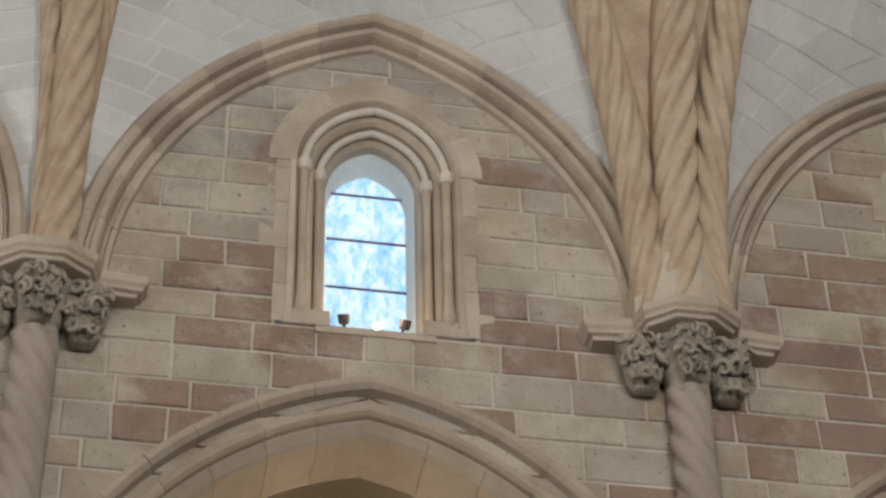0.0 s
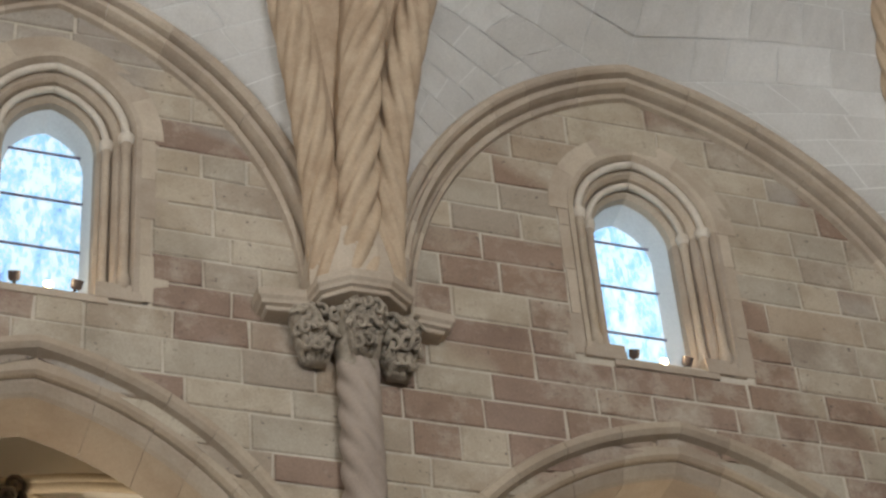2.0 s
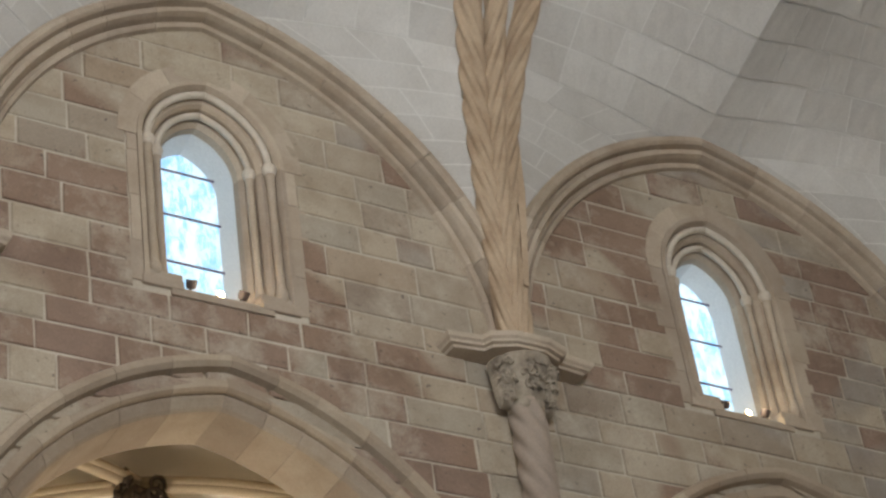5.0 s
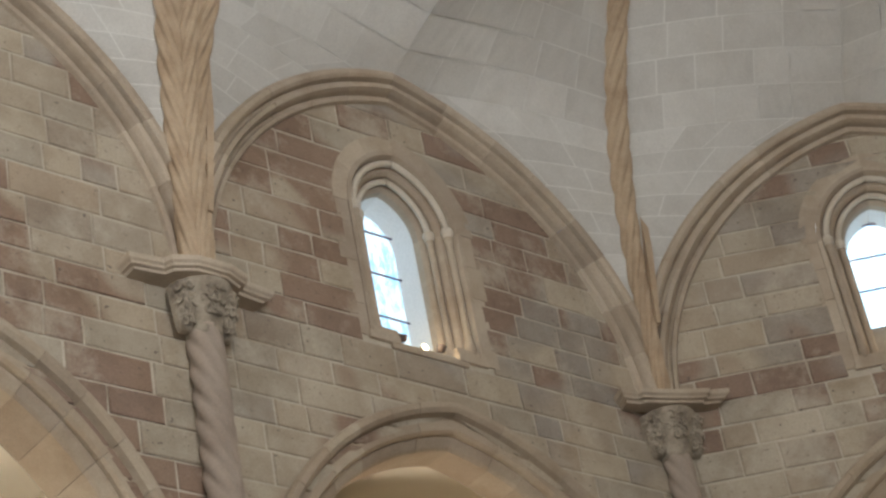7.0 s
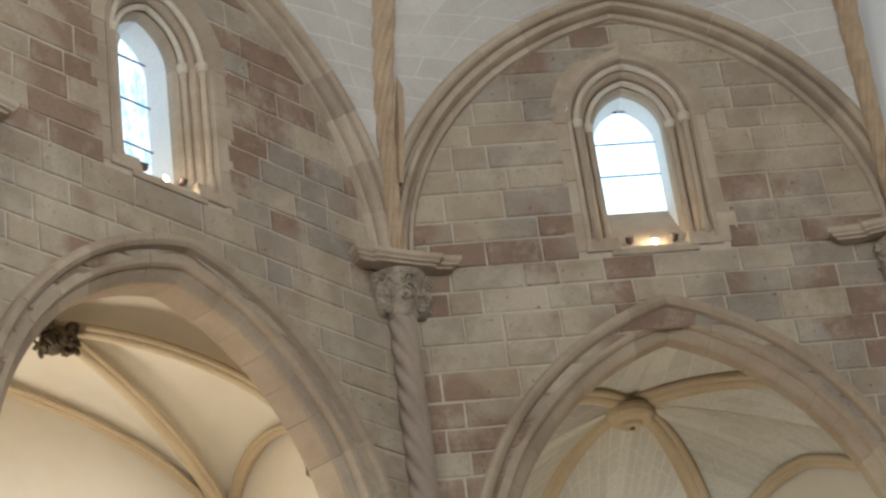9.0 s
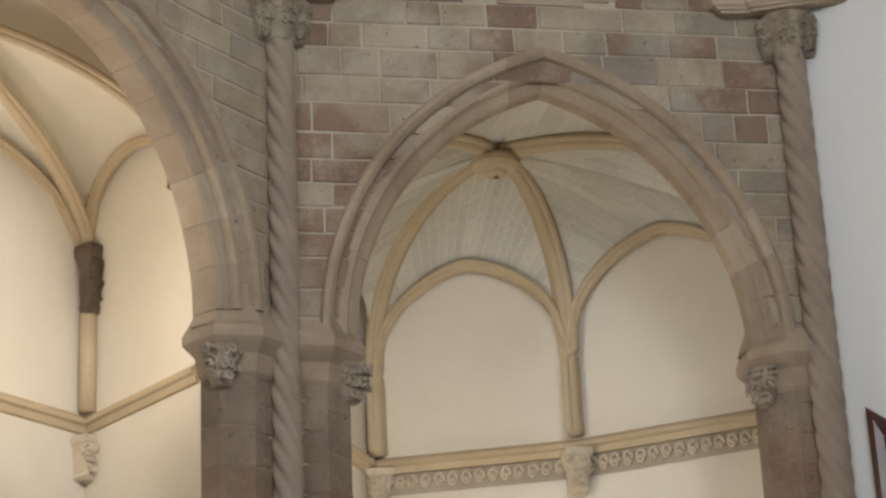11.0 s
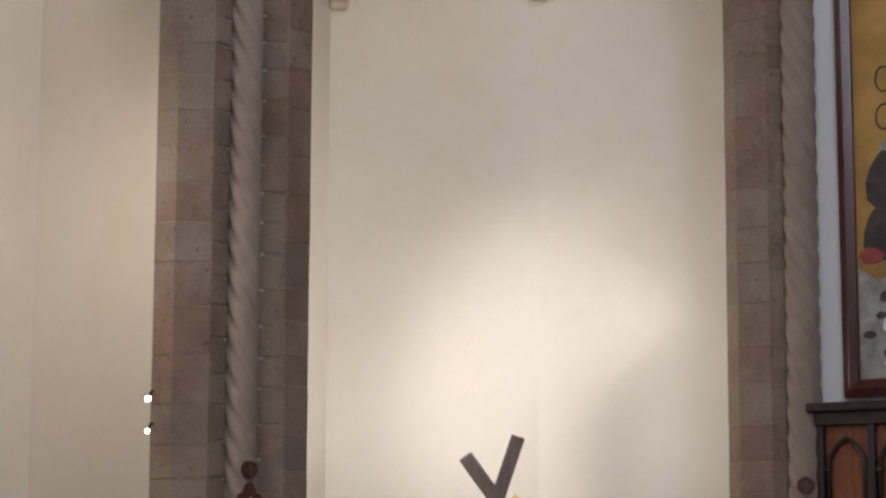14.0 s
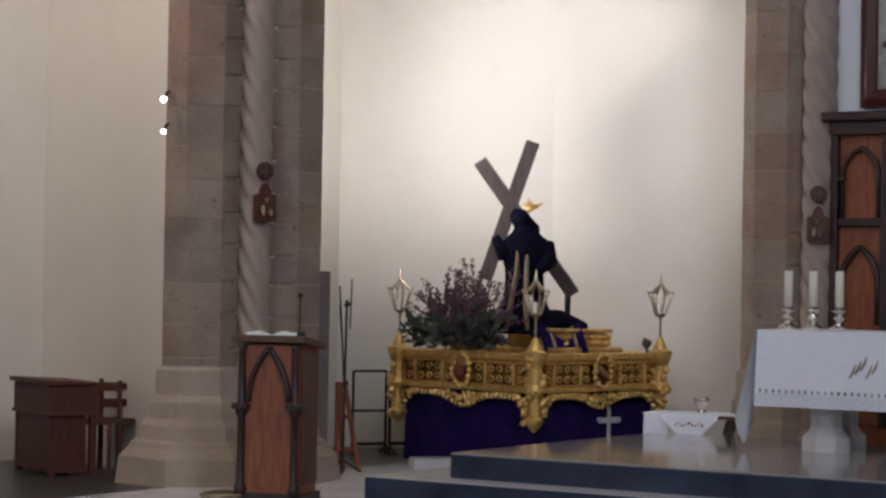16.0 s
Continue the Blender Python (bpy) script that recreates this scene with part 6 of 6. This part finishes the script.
    hanging(bm, (-H + 0.05, -H + 0.06), (H - 0.05, -H + 0.06), 0.72, 0.70, 0.02, 6, 0.012, 40, 4)
    side_part("skirt", bm, PURPLE, "dark purple velvet skirt", True)
bm = bmesh.new()
bm_box(bm, 0.16, 0.20, -H + 0.025, -H + 0.035, 0.26, 0.58)
bm_box(bm, 0.07, 0.29, -H + 0.024, -H + 0.036, 0.41, 0.46)
for x, z in ((0.18, 0.60), (0.06, 0.435), (0.30, 0.435), (0.18, 0.25)):
    lump(bm, (x, -H + 0.03, z), (0.035, 0.008, 0.035), random.Random(1))
part("embroidered_cross", bm, plain("silver_thread", (0.50, 0.48, 0.46), 0.6), fl, "silver embroidered cross")
# stepped pedestal under the figure
box("pedestal", (-0.10, 0.52, -0.52, 0.2, 1.0, 1.22), GOLD, fl, "", 0.02)
box("pedestal_cap", (-0.13, 0.55, -0.55, 0.23, 1.225, 1.26), GOLD, fl, "", 0.01)
box("pedestal_step", (-0.2, 0.62, -0.62, 0.3, 1.0, 1.09), GOLD, fl, "", 0.02)
rng = random.Random(31)
for i in range(26):
    bm = bmesh.new()
    x = -0.08 + 0.58 * (i % 13) / 12
    lump(bm, (x, -0.53, 1.13 + 0.05 * (i // 13)), (0.035, 0.02, 0.03), rng)
    part("pedestal_scroll", bm, GOLD, fl, "", True)

# lanterns on the corners
def lantern(m):
    la_ = thing("float_lantern", m, "small openwork metal lantern on a pole at the float's corner", "lantern", "float lanterns")
    bm = bmesh.new()
    bm_lathe(bm, [(0.03, 0.0), (0.012, 0.03), (0.010, 0.17), (0.02, 0.18), (0.012, 0.20)], 8)
    part("pole", bm, BRASS, la_)
    bm = bmesh.new()
    bm_lathe(bm, [(0.015, 0.20), (0.05, 0.22), (0.055, 0.235), (0.03, 0.24)], 6)
    part("dish", bm, BRASS, la_)
    for k in range(6):
        a = k * math.pi / 3
        bm = bmesh.new()
        bm_tube(bm, [(0.05 * math.cos(a), 0.05 * math.sin(a), 0.23), (0.105 * math.cos(a), 0.105 * math.sin(a), 0.40), (0.115 * math.cos(a), 0.115 * math.sin(a), 0.415), (0.06 * math.cos(a), 0.06 * math.sin(a), 0.46), (0, 0, 0.53)], 0.008, 5)
        part("rib", bm, BRASS, la_)
        bm = bmesh.new()
        b = a + math.pi / 3
        v = [bm.verts.new(p) for p in ((0.047 * math.cos(a), 0.047 * math.sin(a), 0.235), (0.047 * math.cos(b), 0.047 * math.sin(b), 0.235), (0.102 * math.cos(b), 0.102 * math.sin(b), 0.40), (0.102 * math.cos(a), 0.102 * math.sin(a), 0.40))]
        bm.faces.new(v)
        part("pane", bm, CLEAR, la_).visible_shadow = False
        bm = bmesh.new()
        lump(bm, (0.115 * math.cos(a), 0.115 * math.sin(a), 0.435), (0.012, 0.012, 0.022), random.Random(k))
        part("finial", bm, BRASS, la_, "", True)
    bm = bmesh.new()
    bm_lathe(bm, [(0.02, 0.52), (0.012, 0.56), (0.004, 0.62)], 6)
    part("spire", bm, BRASS, la_)
    bm = bmesh.new()
    bm_lathe(bm, [(0.025, 0.24), (0.025, 0.33), (0.01, 0.34)], 8)
    part("candle", bm, WAX, la_)
    return la_


first = lantern(FLOAT @ pose(-H, -H, 1.17))
for x, y in ((H, -H), (-H, H), (H, H)):
    copy_thing(first, FLOAT @ pose(x, y, 1.17))

floodlight(FLOAT @ pose(H - 0.17, -H + 0.04, 1.10, 25, 0, 20), "small brown floodlight clamped to the float's edge", None, 0.045, OLDWOOD)

# frame that faces the nave: x across, y away, z up
FV = Matrix.Translation((FC.x, FC.y, 0)) @ Matrix.Rotation(radians(-46.3), 4, "Z")


def beam(bm, p, q, w, t):
    p, q = Vector(p), Vector(q)
    d = (q - p).normalized()
    side = d.cross(Vector((0, 1, 0.25))).normalized()
    nrm = side.cross(d).normalized()
    v = []
    for c in (p, q):
        for a, b in ((-1, -1), (1, -1), (1, 1), (-1, 1)):
            v.append(bm.verts.new(c + side * a * w / 2 + nrm * b * t / 2))
    for f in ((0, 1, 2, 3), (7, 6, 5, 4), (0, 4, 5, 1), (1, 5, 6, 2), (2, 6, 7, 3), (3, 7, 4, 0)):
        bm.faces.new([v[i] for i in f])


cross = thing("wooden_cross", FV, "large grey-brown wooden cross carried at a slant by the statue", "cross")
bm = bmesh.new()
beam(bm, (-0.49, -0.10, 2.80), (0.40, 0.20, 1.58), 0.125, 0.10)
part("long_beam", bm, OLDWOOD, cross)
bm = bmesh.new()
beam(bm, (0.0, -0.02, 2.99), (-0.43, -0.02, 1.70), 0.125, 0.10)
part("cross_beam", bm, OLDWOOD, cross)
bm = bmesh.new()
bm_tube(bm, [(0.35, 0.2, 1.23), (0.35, 0.2, 1.62)], 0.028, 8)
part("support", bm, IRON, cross, "dark support rod")

# the statue, one plain draped shape
bm = bmesh.new()
sections = [(-0.02, -0.05, 1.20, 0.33, 0.30), (-0.03, -0.05, 1.30, 0.255, 0.26), (-0.05, -0.05, 1.47, 0.205, 0.22), (-0.06, -0.06, 1.62, 0.18, 0.19), (-0.06, -0.08, 1.79, 0.175, 0.17), (-0.05, -0.11, 1.89, 0.215, 0.18), (-0.05, -0.13, 1.98, 0.24, 0.17), (-0.05, -0.14, 2.07, 0.205, 0.15), (-0.06, -0.16, 2.14, 0.125, 0.11), (-0.08, -0.18, 2.21, 0.07, 0.08)]
rings = []
for x, y, z, w, dd in sections:
    ring = []
    for i in range(28):
        a = 6.2832 * i / 28
        f = 1 + 0.09 * math.sin(9 * a + z * 2) * max(0.0, (2.1 - z)) + 0.05 * noise.noise(Vector((math.cos(a) * 3, math.sin(a) * 3, z * 3)))
        ring.append(bm.verts.new((x + w * f * math.cos(a), y + dd * f * math.sin(a), z)))
    rings.append(ring)
for lo, hi in zip(rings, rings[1:]):
    for i in range(28):
        bm.faces.new((lo[i], lo[(i + 1) % 28], hi[(i + 1) % 28], hi[i]))
bm.faces.new(rings[-1])
rng = random.Random(77)
lump(bm, (-0.10, -0.20, 2.27), (0.075, 0.09, 0.115), rng)
lump(bm, (-0.06, -0.13, 2.19), (0.10, 0.10, 0.17), rng)
bm_tube(bm, [(-0.16, -0.12, 2.03), (-0.26, -0.20, 1.95), (-0.34, -0.20, 2.10)], [0.10, 0.085, 0.04], 10)
bm_tube(bm, [(0.12, -0.12, 2.02), (0.16, -0.2, 1.87), (0.09, -0.31, 1.80)], [0.10, 0.09, 0.05], 10)
bm_tube(bm, [(0.05, -0.1, 1.28), (0.28, -0.2, 1.30), (0.50, -0.1, 1.24)], [0.16, 0.13, 0.08], 10)
statue = part("draped_statue", bm, DARKVELVET, None, smooth=True)
statue.matrix_world = FV
tagged(statue, "dark velvet-robed statue bowed under a cross on the float", "statue")

halo = thing("halo_rays", FV @ pose(-0.03, -0.14, 2.36), "small gilded ray crown above the statue", "crown")
for i, (a, l) in enumerate(((-0.6, 0.06), (-0.2, 0.07), (0.0, 0.10), (0.3, 0.08), (0.8, 0.06), (1.1, 0.12), (1.3, 0.07))):
    bm = bmesh.new()
    bm_tube(bm, [(0.03 * math.sin(a), 0, 0.03 * math.cos(a)), (0.03 * math.sin(a) + l * math.sin(a), 0, l * math.cos(a))], [0.018, 0.008], 6)
    part("ray", bm, GOLD, halo)
bm = bmesh.new()
lump(bm, (0, 0, 0), (0.05, 0.03, 0.04), random.Random(3))
part("boss", bm, GOLD, halo, "", True)

robe = thing("robe_train", FV, "purple velvet robe train with wide gold braid over the pedestal", "cloth")
for k, (x0, x1, mat, out) in enumerate(((0.06, 0.17, PURPLE, -0.36), (0.17, 0.215, GOLDTRIM, -0.365), (0.215, 0.42, PURPLE, -0.36), (0.42, 0.465, GOLDTRIM, -0.365), (0.465, 0.56, PURPLE, -0.35))):
    bm = bmesh.new()
    rows = []
    for j in range(9):
        t = j / 8
        z = 1.36 - 0.33 * t + (0.02 if mat is GOLDTRIM else 0) * (1 - t) * 0.3
        y = -0.18 + (out + 0.12) * min(1, t * 1.6)
        sl = 0.10 * t
        rows.append([bm.verts.new((x0 * 0.8 + sl, y - 0.02 * math.sin(t * 7 + k), z)), bm.verts.new((x1 * 0.8 + sl, y - 0.02 * math.sin(t * 7 + k + .5), z))])
    for a, b in zip(rows, rows[1:]):
        bm.faces.new((a[0], a[1], b[1], b[0]))
    ob = part("braid" if mat is GOLDTRIM else "velvet", bm, mat, robe, "", True)
    ob.modifiers.new("thick", "SOLIDIFY").thickness = 0.012
sash = thing("embroidered_scarf", FV, "long gold-brown embroidered scarf down the statue's front", "scarf")
for dx in (-0.06, 0.03):
    bm = bmesh.new()
    bm_tube(bm, [(-0.06 + dx, -0.26, 2.02), (-0.07 + dx, -0.31, 1.78), (-0.09 + dx * 1.5, -0.32, 1.5), (-0.09 + dx * 2.2, -0.42, 1.24)], [0.02, 0.03, 0.035, 0.03], 6, flat=0.5)
    part("band", bm, GOLDTRIM, sash, "", True)

# flowers and heather on the deck
bush = thing("flower_arrangement", FV @ pose(-0.60, -0.50, 1.05), "large arrangement of dried heather and grey-green leaves on the float", "flowers")
rng = random.Random(12)
pot = bmesh.new()
bm_lathe(pot, [(0.10, 0.0), (0.13, 0.05), (0.12, 0.09), (0.08, 0.08)], 12)
part("bowl", pot, BRASS, bush)
spray = {True: bmesh.new(), False: bmesh.new()}
for i in range(150):
    a, lean = rng.uniform(0, 6.283), rng.uniform(0.1, 1.5)
    L = rng.uniform(0.36, 0.66) * (1 - 0.25 * (lean > 0.9))
    bloom = i % 5 > 1
    if bloom:
        lean, L = rng.uniform(0.05, 1.15), rng.uniform(0.40, 0.76)
    else:
        lean, L = rng.uniform(0.7, 1.75), rng.uniform(0.28, 0.46)
    dx, dy = math.cos(a) * math.sin(lean), math.sin(a) * math.sin(lean) * 0.8
    base = Vector((rng.uniform(-.22, .22), rng.uniform(-.12, .12), rng.uniform(0.0, 0.12)))
    tip = base + Vector((dx * L, dy * L, math.cos(lean) * L))
    midp = base.lerp(tip, 0.55) + Vector((0, 0, 0.05))
    bm = bmesh.new()
    bm_tube(bm, [base, midp, tip], [0.006, 0.005, 0.003], 4)
    part("stem", bm, PLANT, bush)
    bm = spray[bloom]
    for j in range(30 if bloom else 34):
        t = rng.uniform(0.35 if bloom else 0.1, 1.0)
        c = (base.lerp(midp, t * 2) if t < .5 else midp.lerp(tip, t * 2 - 1)) + Vector([rng.uniform(-.022, .022) for _ in range(3)])
        dirn = (Vector((rng.uniform(-1, 1), rng.uniform(-1, 1), rng.uniform(-0.2, 1))) + (tip - base).normalized() * 0.9).normalized()
        s = rng.uniform(0.022, 0.044) if bloom else rng.uniform(0.06, 0.12)
        w = dirn.orthogonal().normalized() * s * (0.32 if bloom else 0.26)
        fold = dirn.cross(w).normalized() * s * 0.08
        v = [bm.verts.new(c - w * 0.2), bm.verts.new(c + dirn * s * 0.5 + w + fold), bm.verts.new(c + dirn * s), bm.verts.new(c + dirn * s * 0.5 - w + fold)]
        bm.faces.new(v[:3])
        bm.faces.new((v[0], v[2], v[3]))
tagged(part("blossom", spray[True], HEATHER, bush), "dusky purple heather sprigs", kind="stuff")
tagged(part("leaf", spray[False], PLANT, bush), "grey-green pointed leaves", kind="stuff")

# ---- credence table by the altar ----
tp, tq = Vector((14.90, 12.82)), Vector((15.22, 12.02))
d = (tq - tp).normalized()
TM = Matrix(((d.x, -d.y, 0, tp.x), (d.y, d.x, 0, tp.y), (0, 0, 1, 0), (0, 0, 0, 1)))
tl = thing("credence_table", TM, "small low table covered with white cloth beside the altar", "table")
box("tabletop", (0.0, 0.86, 0.0, 0.4, 0.52, 0.55), MIDWOOD, tl)
for x in (0.06, 0.80):
    for y in (0.05, 0.35):
        box("leg", (x - 0.02, x + 0.02, y - 0.02, y + 0.02, 0, 0.52), DARKWOOD, tl)
tc = thing("table_cloth", TM, "white cloth with red embroidery hanging in points", "cloth")
box("top", (-0.02, 0.88, -0.02, 0.42, 0.551, 0.558), LINEN, tc, "", 0.002)
for x0, x1, dp in ((0.0, 0.22, 0.34), (0.16, 0.68, 0.22)):
    bm = bmesh.new()
    hanging(bm, (x0, -0.025 - x0 * .02), (x1, -0.025 - x0 * .02), 0.556, (lambda s: 0.34) if dp > .3 else (lambda s: 0.03 + 0.25 * (1 - abs(2 * s - 1))), 0.02, 2, 0.008, 20, 6)
    part("fall", bm, LINEN, tc, "", True)
rng = random.Random(4)
for i in range(9):
    bm = bmesh.new()
    lump(bm, (0.30 + i * 0.03, -0.052, 0.47 + 0.012 * math.sin(i * 2)), (0.011, 0.004, 0.013), rng)
    part("embroidery", bm, CANVAS_RED, tc, "red embroidered motif")
ewer = thing("ewer", TM @ pose(0.47, 0.16, 0.559), "small silver bucket with a sprinkler leaning in it", "ewer")
bm = bmesh.new()
bm_lathe(bm, [(0.045, 0), (0.03, 0.02), (0.03, 0.05), (0.065, 0.10), (0.07, 0.14), (0.06, 0.14), (0.05, 0.11)], 14)
part("bucket", bm, SILVER, ewer, "", True)
bm = bmesh.new()
bm_tube(bm, [(0, 0, 0.09), (0.13, 0, 0.22)], 0.008, 6)
part("sprinkler", bm, SILVER, ewer)

# ================= the ashlar courses of the walls =================
for name, m, bay, seed in BAYS:
    build_bay(name, m, bay, Z_TOP, seed, "old brown and buff ashlar wall with pale mortar joints")
